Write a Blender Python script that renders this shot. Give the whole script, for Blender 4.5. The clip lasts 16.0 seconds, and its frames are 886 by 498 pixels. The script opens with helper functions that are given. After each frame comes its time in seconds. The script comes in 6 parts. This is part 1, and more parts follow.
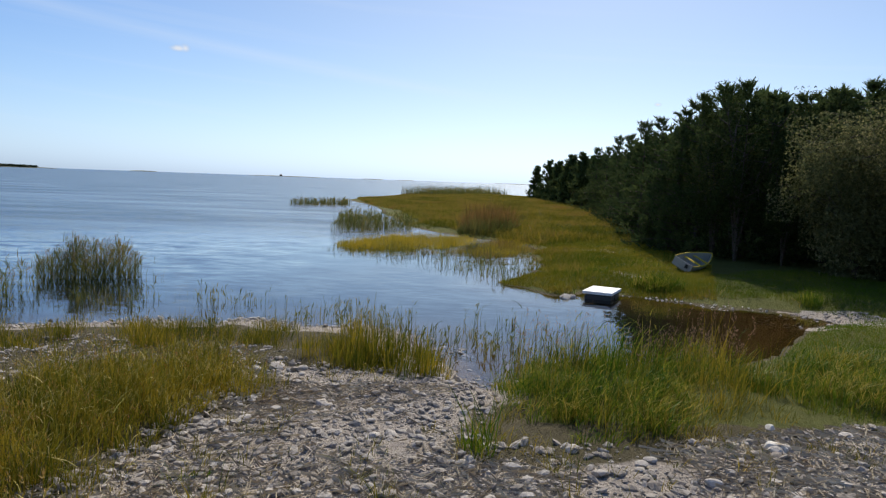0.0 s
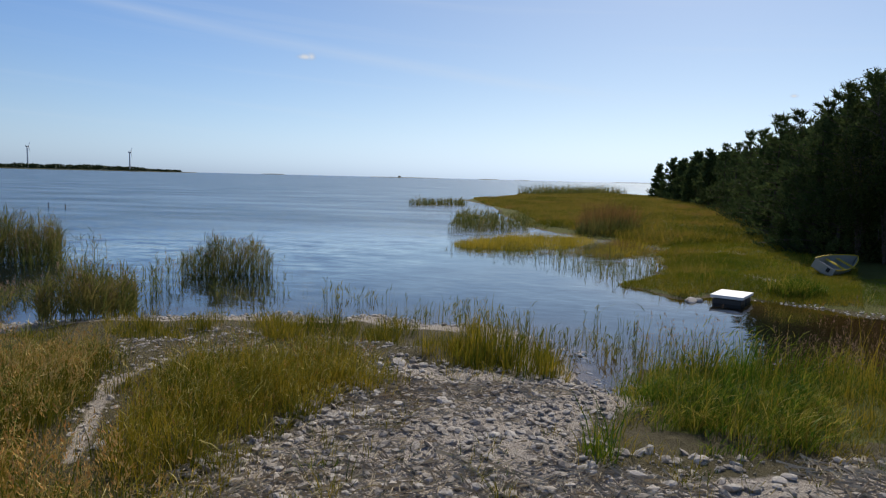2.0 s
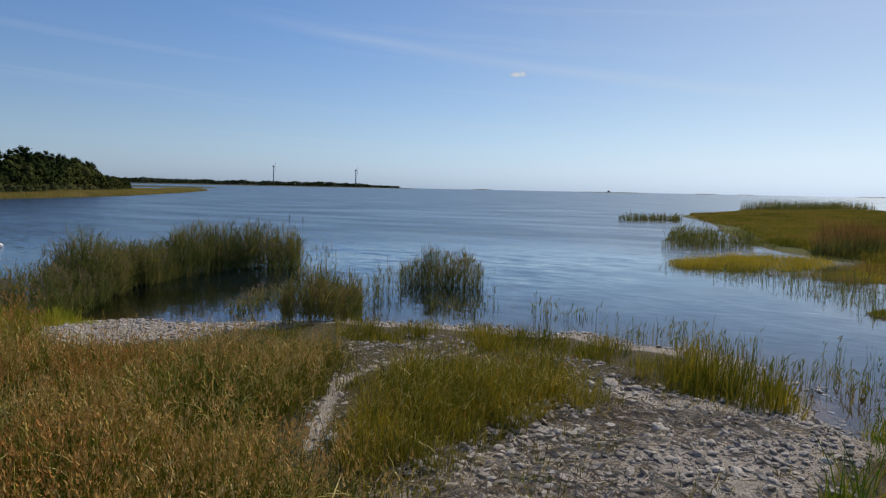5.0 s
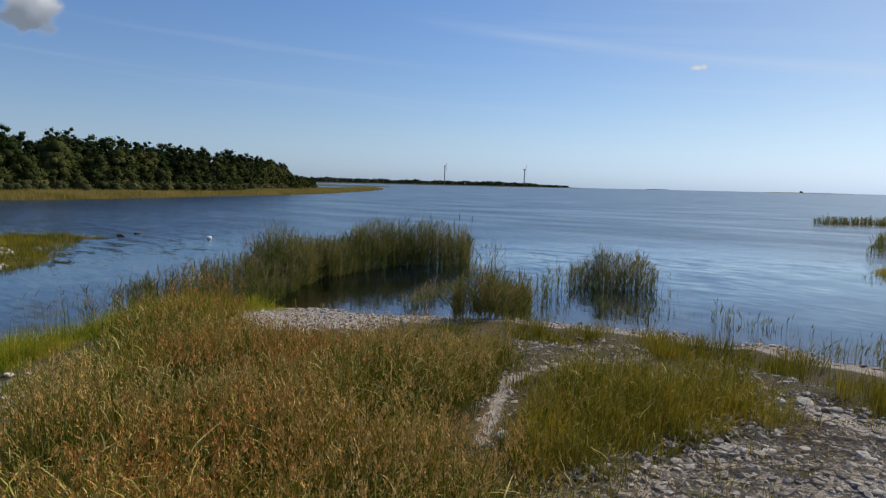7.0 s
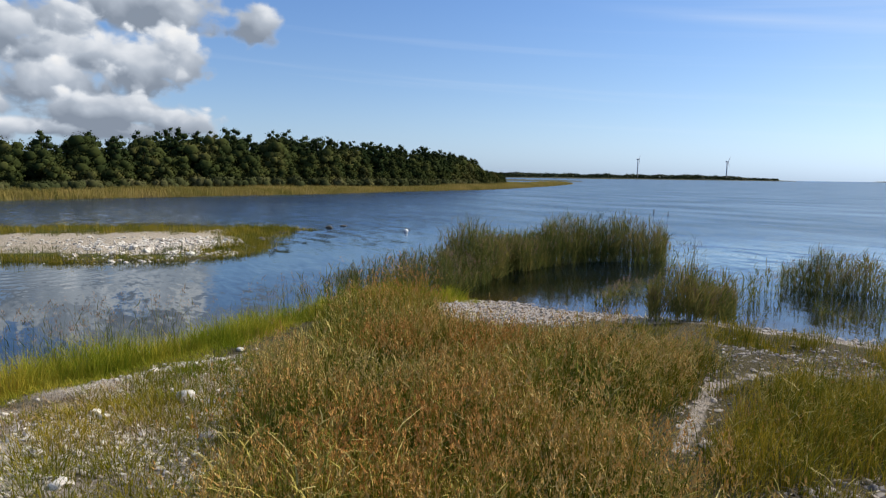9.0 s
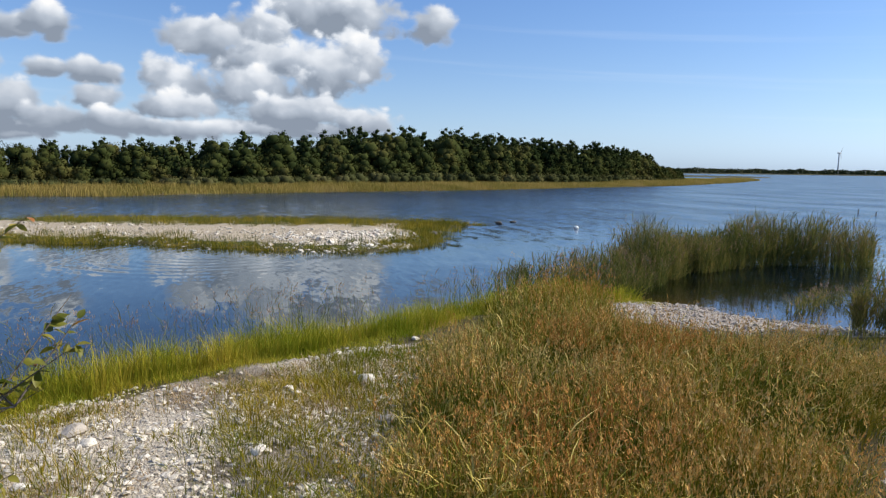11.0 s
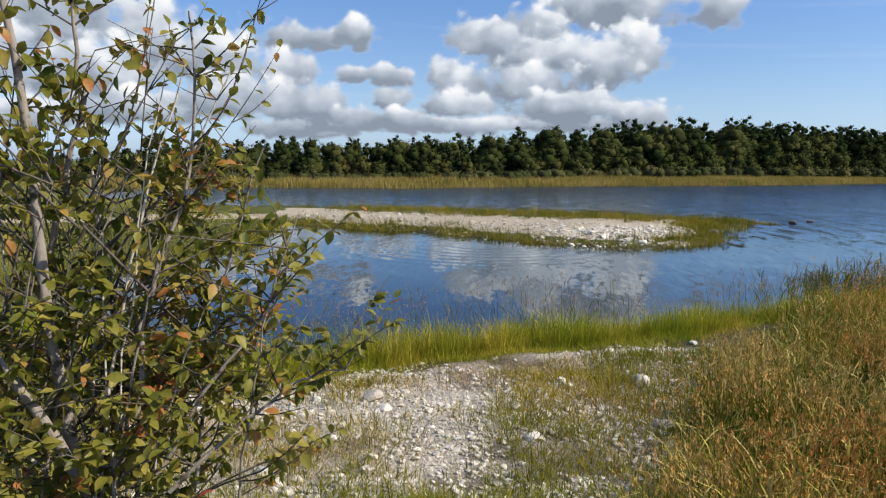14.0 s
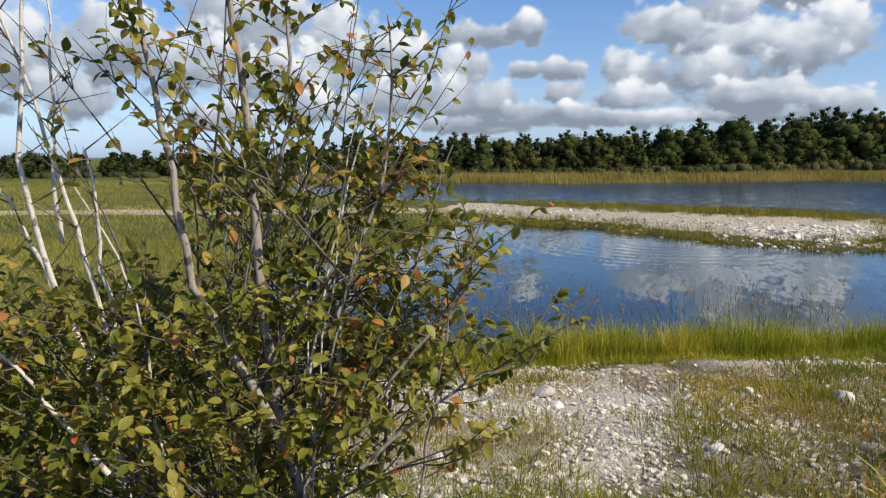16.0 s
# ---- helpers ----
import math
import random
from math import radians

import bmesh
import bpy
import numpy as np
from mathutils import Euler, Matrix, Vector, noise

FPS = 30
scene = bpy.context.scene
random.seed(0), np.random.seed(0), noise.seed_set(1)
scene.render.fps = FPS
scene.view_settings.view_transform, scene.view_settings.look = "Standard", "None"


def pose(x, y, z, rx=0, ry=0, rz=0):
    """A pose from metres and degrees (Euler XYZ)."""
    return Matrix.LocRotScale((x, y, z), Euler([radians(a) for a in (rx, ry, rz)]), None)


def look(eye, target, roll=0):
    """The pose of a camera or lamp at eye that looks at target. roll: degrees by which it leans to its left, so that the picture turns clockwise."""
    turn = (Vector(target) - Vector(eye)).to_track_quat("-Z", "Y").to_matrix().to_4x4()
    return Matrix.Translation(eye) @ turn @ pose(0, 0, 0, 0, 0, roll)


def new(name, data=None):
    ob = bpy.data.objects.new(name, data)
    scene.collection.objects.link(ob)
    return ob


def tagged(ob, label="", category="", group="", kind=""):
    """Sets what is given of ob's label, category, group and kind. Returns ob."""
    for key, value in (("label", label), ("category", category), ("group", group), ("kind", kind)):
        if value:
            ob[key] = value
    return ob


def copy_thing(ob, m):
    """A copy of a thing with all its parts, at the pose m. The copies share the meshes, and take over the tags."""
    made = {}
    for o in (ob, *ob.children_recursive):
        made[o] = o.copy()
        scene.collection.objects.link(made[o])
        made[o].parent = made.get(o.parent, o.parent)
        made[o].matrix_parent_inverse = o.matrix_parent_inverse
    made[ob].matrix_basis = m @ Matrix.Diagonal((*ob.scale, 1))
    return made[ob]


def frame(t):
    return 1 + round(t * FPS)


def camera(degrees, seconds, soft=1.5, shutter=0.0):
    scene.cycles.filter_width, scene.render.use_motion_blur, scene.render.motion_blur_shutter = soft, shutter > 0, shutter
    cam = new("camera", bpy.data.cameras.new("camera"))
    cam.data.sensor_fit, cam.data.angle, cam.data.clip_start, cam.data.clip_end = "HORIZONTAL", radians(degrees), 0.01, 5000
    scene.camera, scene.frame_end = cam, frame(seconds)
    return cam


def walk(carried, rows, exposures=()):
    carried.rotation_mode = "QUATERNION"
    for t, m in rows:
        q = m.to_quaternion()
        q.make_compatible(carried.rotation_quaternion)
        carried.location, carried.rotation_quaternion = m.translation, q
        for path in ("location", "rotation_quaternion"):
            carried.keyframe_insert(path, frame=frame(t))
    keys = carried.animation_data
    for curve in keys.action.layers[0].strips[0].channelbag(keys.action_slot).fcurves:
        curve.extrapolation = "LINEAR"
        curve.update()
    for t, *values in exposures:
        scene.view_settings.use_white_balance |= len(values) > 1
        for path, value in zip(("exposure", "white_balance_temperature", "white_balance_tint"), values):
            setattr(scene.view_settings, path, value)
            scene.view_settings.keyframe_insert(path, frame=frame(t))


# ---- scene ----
# ---- camera and walk ----
cam = camera(66.2, 16.0, soft=1.25)
EYE, ARM = 3.0, 0.33
ROWS = [
    (0, 0.00, -5.69, -2.01),
    (0.5, 2.63, -5.89, -1.36),
    (1, 5.00, -5.83, -1.32),
    (1.5, 7.30, -5.88, -1.47),
    (2, 9.76, -5.97, -1.37),
    (2.5, 12.23, -5.57, -1.12),
    (3, 14.84, -5.25, -0.84),
    (3.5, 18.11, -5.12, -1.09),
    (4, 21.03, -5.09, -1.10),
    (6.5, 37.44, -5.31, -1.32),
    (7, 41.15, -5.42, -1.26),
    (7.5, 45.02, -5.45, -1.09),
    (8, 48.85, -5.52, -0.91),
    (8.5, 52.62, -5.80, -0.89),
    (9, 56.93, -6.14, -0.76),
    (11.5, 74.55, -6.86, -0.39),
    (12, 78.45, -7.06, 0.07),
    (12.5, 82.60, -7.02, 0.16),
    (13, 86.13, -7.34, 0.23),
    (13.5, 89.65, -7.54, -0.27),
    (14, 93.46, -7.37, -0.40),
    (14.5, 97.18, -7.43, 0.16),
    (15, 100.70, -7.22, 0.22),
    (15.5, 104.13, -7.43, -0.02),
    (16, 107.64, -7.79, 0.16),
]


def stand(yaw, pitch, roll):
    """The camera is held at arm's length by somebody who turns on the spot."""
    a = radians(yaw)
    return pose(-ARM * math.sin(a), ARM * math.cos(a) - ARM, EYE, 0, 0, yaw) @ pose(0, 0, 0, 90 + pitch, 0, 0) @ pose(0, 0, 0, 0, 0, -roll)


EXPOSURES = [(0.0, -0.04), (1.5, -0.18), (3.5, -0.42), (7.0, -0.29), (9.0, 0.05), (12.5, 0.2), (16.0, 0.15)]
walk(cam, [(t, stand(y, p, r)) for t, y, p, r in ROWS], EXPOSURES)

# ---- world and sun ----
SUN_BEARING, SUN_HEIGHT = -12.0, 42.0   # degrees; bearings count to the left of the y axis
world = bpy.data.worlds.new("world")
scene.world = world
world.use_nodes = True


class Nodes:
    """Short hand for node trees."""

    def __init__(self, tree, clear=True):
        self.tree = tree
        if clear:
            tree.nodes.clear()

    def add(self, kind):
        return self.tree.nodes.new(kind)

    def put(self, socket, value):
        if isinstance(value, bpy.types.NodeSocket):
            self.tree.links.new(value, socket)
        elif isinstance(value, (tuple, list)) and len(value) == 3 and socket.type == "RGBA":
            socket.default_value = (*value, 1)
        else:
            socket.default_value = value

    def math(self, op, a, b=0.0, c=0.0, clamp=False):
        node = self.add("ShaderNodeMath")
        node.operation, node.use_clamp = op, clamp
        for i, v in enumerate((a, b, c)):
            self.put(node.inputs[i], v)
        return node.outputs[0]

    def step(self, v, lo, hi, out_lo=0.0, out_hi=1.0):
        node = self.add("ShaderNodeMapRange")
        node.interpolation_type = "SMOOTHSTEP"
        for i, x in enumerate((v, lo, hi, out_lo, out_hi)):
            self.put(node.inputs[i], x)
        return node.outputs[0]

    def mix(self, f, a, b, blend="MIX"):
        node = self.add("ShaderNodeMix")
        node.data_type, node.blend_type = "RGBA", blend
        self.put(node.inputs[0], f), self.put(node.inputs[6], a), self.put(node.inputs[7], b)
        return node.outputs[2]

    def noise(self, vector, scale, detail=4.0, rough=0.55, kind="fac", warp=0.0):
        node = self.add("ShaderNodeTexNoise")
        self.put(node.inputs["Vector"], vector)
        for key, v in (("Scale", scale), ("Detail", detail), ("Roughness", rough), ("Distortion", warp)):
            node.inputs[key].default_value = v
        return node.outputs[0 if kind == "fac" else 1]

    def combine(self, x, y, z):
        node = self.add("ShaderNodeCombineXYZ")
        for i, v in enumerate((x, y, z)):
            self.put(node.inputs[i], v)
        return node.outputs[0]

    def ramp(self, f, *stops):
        node = self.add("ShaderNodeValToRGB")
        self.put(node.inputs[0], f)
        band = node.color_ramp.elements
        while len(band) < len(stops):
            band.new(0.5)
        for e, (at, colour) in zip(band, stops):
            e.position, e.color = at, (*colour, 1)
        return node.outputs[0]


def sky_world():
    n = Nodes(world.node_tree)
    out = n.add("ShaderNodeOutputWorld")
    sky = n.add("ShaderNodeTexSky")
    sky.sky_type, sky.sun_disc = "NISHITA", False
    sky.sun_elevation, sky.sun_rotation = radians(SUN_HEIGHT), radians(-SUN_BEARING)
    sky.air_density, sky.dust_density, sky.ozone_density, sky.altitude = 1.0, 0.7, 1.2, 0
    clear = n.add("ShaderNodeBackground")
    clear.inputs[1].default_value = SKY
    way = n.add("ShaderNodeTexCoord").outputs["Generated"]
    split = n.add("ShaderNodeSeparateXYZ")
    n.put(split.inputs[0], way)
    x, y, z = split.outputs
    bearing = n.math("MULTIPLY", n.math("ARCTAN2", n.math("MULTIPLY", x, -1.0), y), 57.2958)
    bearing = n.math("ADD", bearing, n.math("MULTIPLY", n.math("LESS_THAN", bearing, -100.0), 360.0))
    height = n.math("MULTIPLY", n.math("ARCSINE", z), 57.2958)
    haze = n.math("POWER", 2.718, n.math("MULTIPLY", n.math("ABSOLUTE", height), -0.16))
    towards = n.add("ShaderNodeVectorMath")
    towards.operation = "DOT_PRODUCT"
    n.put(towards.inputs[0], way)
    towards.inputs[1].default_value = Vector((-math.sin(radians(SUN_BEARING)) * math.cos(radians(SUN_HEIGHT)), math.cos(radians(SUN_BEARING)) * math.cos(radians(SUN_HEIGHT)), math.sin(radians(SUN_HEIGHT))))
    near_sun = n.step(towards.outputs["Value"], 0.55, 0.98)
    air = n.mix(1.0, sky.outputs[0], n.mix(near_sun, (0.75, 1.05, 1.50), (0.95, 1.02, 1.15)), "MULTIPLY")
    grey = n.add("ShaderNodeRGBToBW")
    n.put(grey.inputs[0], air)
    pale = n.mix(1.0, n.combine(grey.outputs[0], grey.outputs[0], grey.outputs[0]), n.mix(near_sun, (1.0, 1.26, 1.62), (0.90, 1.10, 1.40)), "MULTIPLY")
    n.put(clear.inputs[0], n.mix(n.math("MULTIPLY", haze, 0.85), air, pale))
    # heaps of cumulus, the farthest first: bearing, height, half width, half height in degrees
    bank = ((142.0, 7.0, 8.0, 4.0), (165.0, 10.0, 12.0, 5.0), (190.0, 14.0, 12.0, 5.0), (135.2, 4.4, 3.3, 2.1), (132.3, 8.0, 3.5, 3.4), (123.1, 10.2, 5.4, 3.8), (127.1, 6.9, 3.8, 2.9),
            (116.2, 8.5, 3.3, 3.6), (120.0, 5.8, 4.9, 2.7), (111.5, 7.6, 3.2, 2.6), (124.6, 3.0, 4.2, 1.4), (117.4, 3.7, 4.7, 1.5), (110.5, 4.6, 3.5, 2.0))
    low = ((83.6, 3.1, 7.9, 0.8), (94.0, 2.9, 7.1, 0.9), (104.3, 2.6, 5.0, 1.0), (105.9, 9.6, 2.3, 1.3), (102.9, 9.5, 2.1, 1.2), (100.7, 10.0, 1.9, 1.4), (106.1, 6.8, 2.3, 1.9), (100.8, 6.8, 1.6, 0.8),
           (98.1, 6.7, 2.0, 1.1), (106.4, 4.7, 2.5, 1.9), (98.0, 5.0, 1.9, 1.1), (103.4, 4.3, 2.2, 1.9), (100.4, 3.2, 2.6, 1.2), (96.6, 3.2, 2.8, 1.1))
    great = ((79.4, 12.4, 4.6, 2.7), (82.4, 12.3, 3.4, 2.0), (78.4, 8.4, 2.5, 2.3), (86.1, 10.2, 3.1, 2.1), (85.6, 8.2, 4.9, 2.0), (80.8, 7.5, 3.2, 2.5), (90.2, 9.8, 3.0, 1.6), (86.2, 6.1, 4.9, 1.9),
             (92.9, 7.0, 1.8, 1.4), (91.6, 5.9, 2.7, 2.0), (83.0, 4.4, 5.3, 1.3), (92.4, 4.5, 3.0, 1.2), (78.1, 3.7, 3.0, 1.1), (72.0, 11.4, 1.8, 1.7))
    wisps = ((21.3, 9.35, 0.7, 0.26), (20.8, 9.4, 0.4, 0.36), (-16.9, 6.6, 0.3, 0.16))
    group = bpy.data.node_groups.new("cumulus", "ShaderNodeTree")
    group.interface.new_socket("u", in_out="INPUT", socket_type="NodeSocketFloat")
    group.interface.new_socket("v", in_out="INPUT", socket_type="NodeSocketFloat")
    group.interface.new_socket("cover", in_out="OUTPUT", socket_type="NodeSocketFloat")
    group.interface.new_socket("shade", in_out="OUTPUT", socket_type="NodeSocketFloat")
    g = Nodes(group)
    gin, gout = g.add("NodeGroupInput"), g.add("NodeGroupOutput")
    u, v = gin.outputs[0], gin.outputs[1]
    place = g.combine(u, g.math("MULTIPLY", v, 1.2), 0.0)
    puffs = g.add("ShaderNodeTexVoronoi")
    puffs.feature = "SMOOTH_F1"
    g.put(puffs.inputs["Vector"], place)
    puffs.inputs["Scale"].default_value = 0.55
    puffs.inputs["Detail"].default_value = 1.2
    frayed = g.math("MULTIPLY_ADD", g.noise(place, 0.6, 6.0, 0.5, warp=0.3), 1.0, -0.5)
    edge = g.math("ADD", frayed, g.math("MULTIPLY_ADD", puffs.outputs["Distance"], -0.50, 0.30))
    soft = g.noise(place, 0.33, 4.0, 0.45, warp=0.3)
    tone = g.math("ADD", g.math("MULTIPLY_ADD", soft, 1.1, -0.55), g.math("MULTIPLY_ADD", puffs.outputs["Distance"], -0.28, 0.47))
    cover, shade = 0.0, 0.5
    for a, b, ra, rb in bank + low + great + wisps:
        ra, rb = ra * 1.3, rb * 1.38
        du = g.math("MULTIPLY_ADD", u, 1 / ra, -a / ra)
        dv = g.math("MULTIPLY_ADD", v, 1 / rb, -b / rb)
        flat = g.math("MAXIMUM", dv, g.math("MULTIPLY", dv, -1.25))
        q = g.math("SUBTRACT", 1.0, g.math("SQRT", g.math("MULTIPLY_ADD", du, du, g.math("MULTIPLY", flat, flat))))
        here = g.math("MULTIPLY", g.step(g.math("ADD", q, edge), 0.0, 0.9 if ra < 1.0 else 0.40), 0.8 if ra < 1.0 else 1.0)
        own = 1.0 if ra < 1.0 else g.math("MULTIPLY_ADD", dv, 0.72, g.math("MULTIPLY_ADD", du, -0.16, tone))
        shade = g.math("MULTIPLY_ADD", here, g.math("SUBTRACT", own, shade), shade)
        cover = g.math("MAXIMUM", cover, here)
    g.put(gout.inputs[0], cover), g.put(gout.inputs[1], shade)
    heaps = n.add("ShaderNodeGroup")
    heaps.node_tree = group
    n.put(heaps.inputs[0], bearing), n.put(heaps.inputs[1], height)
    cover = heaps.outputs[0]
    white = n.ramp(heaps.outputs[1], (0.05, (0.27, 0.32, 0.40)), (0.42, (0.48, 0.54, 0.63)), (0.72, (0.80, 0.84, 0.90)), (0.95, (1.0, 1.0, 1.0)))
    # thin high streaks
    streak = n.noise(n.combine(n.math("MULTIPLY_ADD", height, 0.10, n.math("MULTIPLY", bearing, 0.014)), n.math("MULTIPLY_ADD", bearing, -0.05, n.math("MULTIPLY", height, 0.7)), 3.0), 1.0, 4.0, 0.5)
    veil = n.math("MULTIPLY", n.step(streak, 0.54, 0.80), 0.13)
    trail_line = n.math("SUBTRACT", height, n.math("MULTIPLY_ADD", bearing, TRAIL[0], TRAIL[1]))
    trail = n.math("SUBTRACT", 1.0, n.math("MULTIPLY", n.math("ABSOLUTE", trail_line), 1.4), clamp=True)
    ends = n.math("MULTIPLY", n.step(bearing, -10.0, 8.0), n.step(bearing, 48.0, 30.0))
    trail = n.math("MULTIPLY", n.math("MULTIPLY", trail, ends), n.step(streak, 0.3, 0.7, 0.06, 0.24))
    veil = n.math("MAXIMUM", veil, trail)
    veil = n.math("MULTIPLY", veil, n.step(height, 1.0, 5.0))
    thin = n.add("ShaderNodeBackground")
    thin.inputs[0].default_value, thin.inputs[1].default_value = (0.9, 0.95, 1.0, 1), 0.95
    heap = n.add("ShaderNodeBackground")
    n.put(heap.inputs[0], white)
    heap.inputs[1].default_value = CLOUD
    first, second = n.add("ShaderNodeMixShader"), n.add("ShaderNodeMixShader")
    n.put(first.inputs[0], veil), n.put(first.inputs[1], clear.outputs[0]), n.put(first.inputs[2], thin.outputs[0])
    n.put(second.inputs[0], n.math("MULTIPLY", cover, n.step(height, 0.0, 2.0))), n.put(second.inputs[1], first.outputs[0]), n.put(second.inputs[2], heap.outputs[0])
    n.put(out.inputs[0], second.outputs[0])


SKY, CLOUD = 0.090, 0.88
TRAIL = (0.135, 7.3)
sky_world()
lamp = bpy.data.lights.new("sun", "SUN")
lamp.energy, lamp.angle, lamp.color = 4.9, radians(0.6), (1.0, 0.915, 0.775)
a, b = radians(SUN_BEARING), radians(SUN_HEIGHT)
sun = new("sun", lamp)
sun.matrix_world = look((-80 * math.sin(a), 80 * math.cos(a), 80 * math.tan(b)), (0, 0, 0))

# ---- materials ----


def material(name):
    m = bpy.data.materials.new(name)
    m.use_nodes = True
    return m, Nodes(m.node_tree)


def finish(n, colour, rough=0.8, bump=None, strength=0.5, distance=0.02, metal=0.0, specular=0.4, translucent=0.0, coat=0.0):
    """Ends a node tree with a Principled surface, with some light passing through where it is a leaf."""
    out, body = n.add("ShaderNodeOutputMaterial"), n.add("ShaderNodeBsdfPrincipled")
    n.put(body.inputs["Base Color"], colour), n.put(body.inputs["Roughness"], rough)
    body.inputs["Metallic"].default_value, body.inputs["Specular IOR Level"].default_value = metal, specular
    body.inputs["Coat Weight"].default_value = coat
    if bump is not None:
        node = n.add("ShaderNodeBump")
        node.inputs["Strength"].default_value, node.inputs["Distance"].default_value = strength, distance
        n.put(node.inputs["Height"], bump), n.put(body.inputs["Normal"], node.outputs[0])
    last = body.outputs[0]
    if translucent:
        thin, both = n.add("ShaderNodeBsdfTranslucent"), n.add("ShaderNodeMixShader")
        n.put(thin.inputs[0], colour)
        both.inputs[0].default_value = translucent
        n.put(both.inputs[1], last), n.put(both.inputs[2], thin.outputs[0])
        last = both.outputs[0]
    n.put(out.inputs[0], last)


def where(n):
    return n.add("ShaderNodeNewGeometry").outputs["Position"]


def island_random(n):
    return n.add("ShaderNodeNewGeometry").outputs["Random Per Island"]


def blade_material(name, stops, patch=None, translucent=0.35, rough=0.65, scale=0.5, own=0.62, drifting=1.5, gloss=0.10):
    """Leaves and stalks: each takes a hue of its own, drifting over the ground."""
    m, n = material(name)
    at = where(n)
    drift = n.noise(at, scale, 3.0)
    mixv = n.math("MULTIPLY_ADD", drift, drifting, n.math("MULTIPLY_ADD", island_random(n), own, 0.5 - drifting / 2 - own / 2), clamp=True)
    colour = n.ramp(mixv, *stops)
    grain = n.noise(at, 60.0, 2.0)
    colour = n.mix(0.35, colour, n.ramp(grain, (0.3, (0.55, 0.55, 0.5)), (0.7, (1.15, 1.12, 1.05))), "MULTIPLY")
    finish(n, colour, rough, translucent=translucent, specular=gloss)
    return m


def stone_material(name, low, high, stain):
    m, n = material(name)
    at = where(n)
    own = n.add("ShaderNodeObjectInfo").outputs["Random"]
    tone = n.math("MULTIPLY_ADD", island_random(n), 0.6, n.math("MULTIPLY", own, 0.35), clamp=True)
    colour = n.mix(tone, low, high)
    colour = n.mix(n.step(n.noise(at, 9.0, 5.0), 0.52, 0.68), colour, stain)
    fine = n.noise(at, 90.0, 5.0, 0.65)
    colour = n.mix(0.5, colour, n.ramp(fine, (0.25, (0.6, 0.6, 0.6)), (0.75, (1.2, 1.2, 1.2))), "MULTIPLY")
    finish(n, colour, 0.88, n.math("MULTIPLY_ADD", fine, 0.4, n.noise(at, 25.0, 4.0)), 0.6, 0.02, specular=0.25)
    return m


def bark_material(name, low, high, patch):
    m, n = material(name)
    at = where(n)
    node = n.add("ShaderNodeMapping")
    node.inputs["Scale"].default_value = (1, 1, 0.25)
    n.put(node.inputs[0], at)
    rib = n.noise(node.outputs[0], 60.0, 5.0, 0.6)
    colour = n.mix(rib, low, high)
    colour = n.mix(n.step(n.noise(at, 14.0, 4.0), 0.55, 0.64), colour, patch)
    finish(n, colour, 0.85, rib, 0.7, 0.01, specular=0.2)
    return m


def plain(name, colour, rough=0.5, grain=0.25, scale=30.0, metal=0.0, dirt=(0.12, 0.11, 0.09), dirty=0.62):
    m, n = material(name)
    at = where(n)
    fine = n.noise(at, scale, 5.0, 0.6)
    c = n.mix(grain, colour, n.ramp(fine, (0.3, (0.6, 0.6, 0.6)), (0.7, (1.1, 1.1, 1.1))), "MULTIPLY")
    c = n.mix(n.step(n.noise(at, 3.0, 6.0, 0.65), dirty, dirty + 0.16, 0.0, 0.8), c, dirt)
    finish(n, c, rough, fine, 0.25, 0.006, metal)
    return m


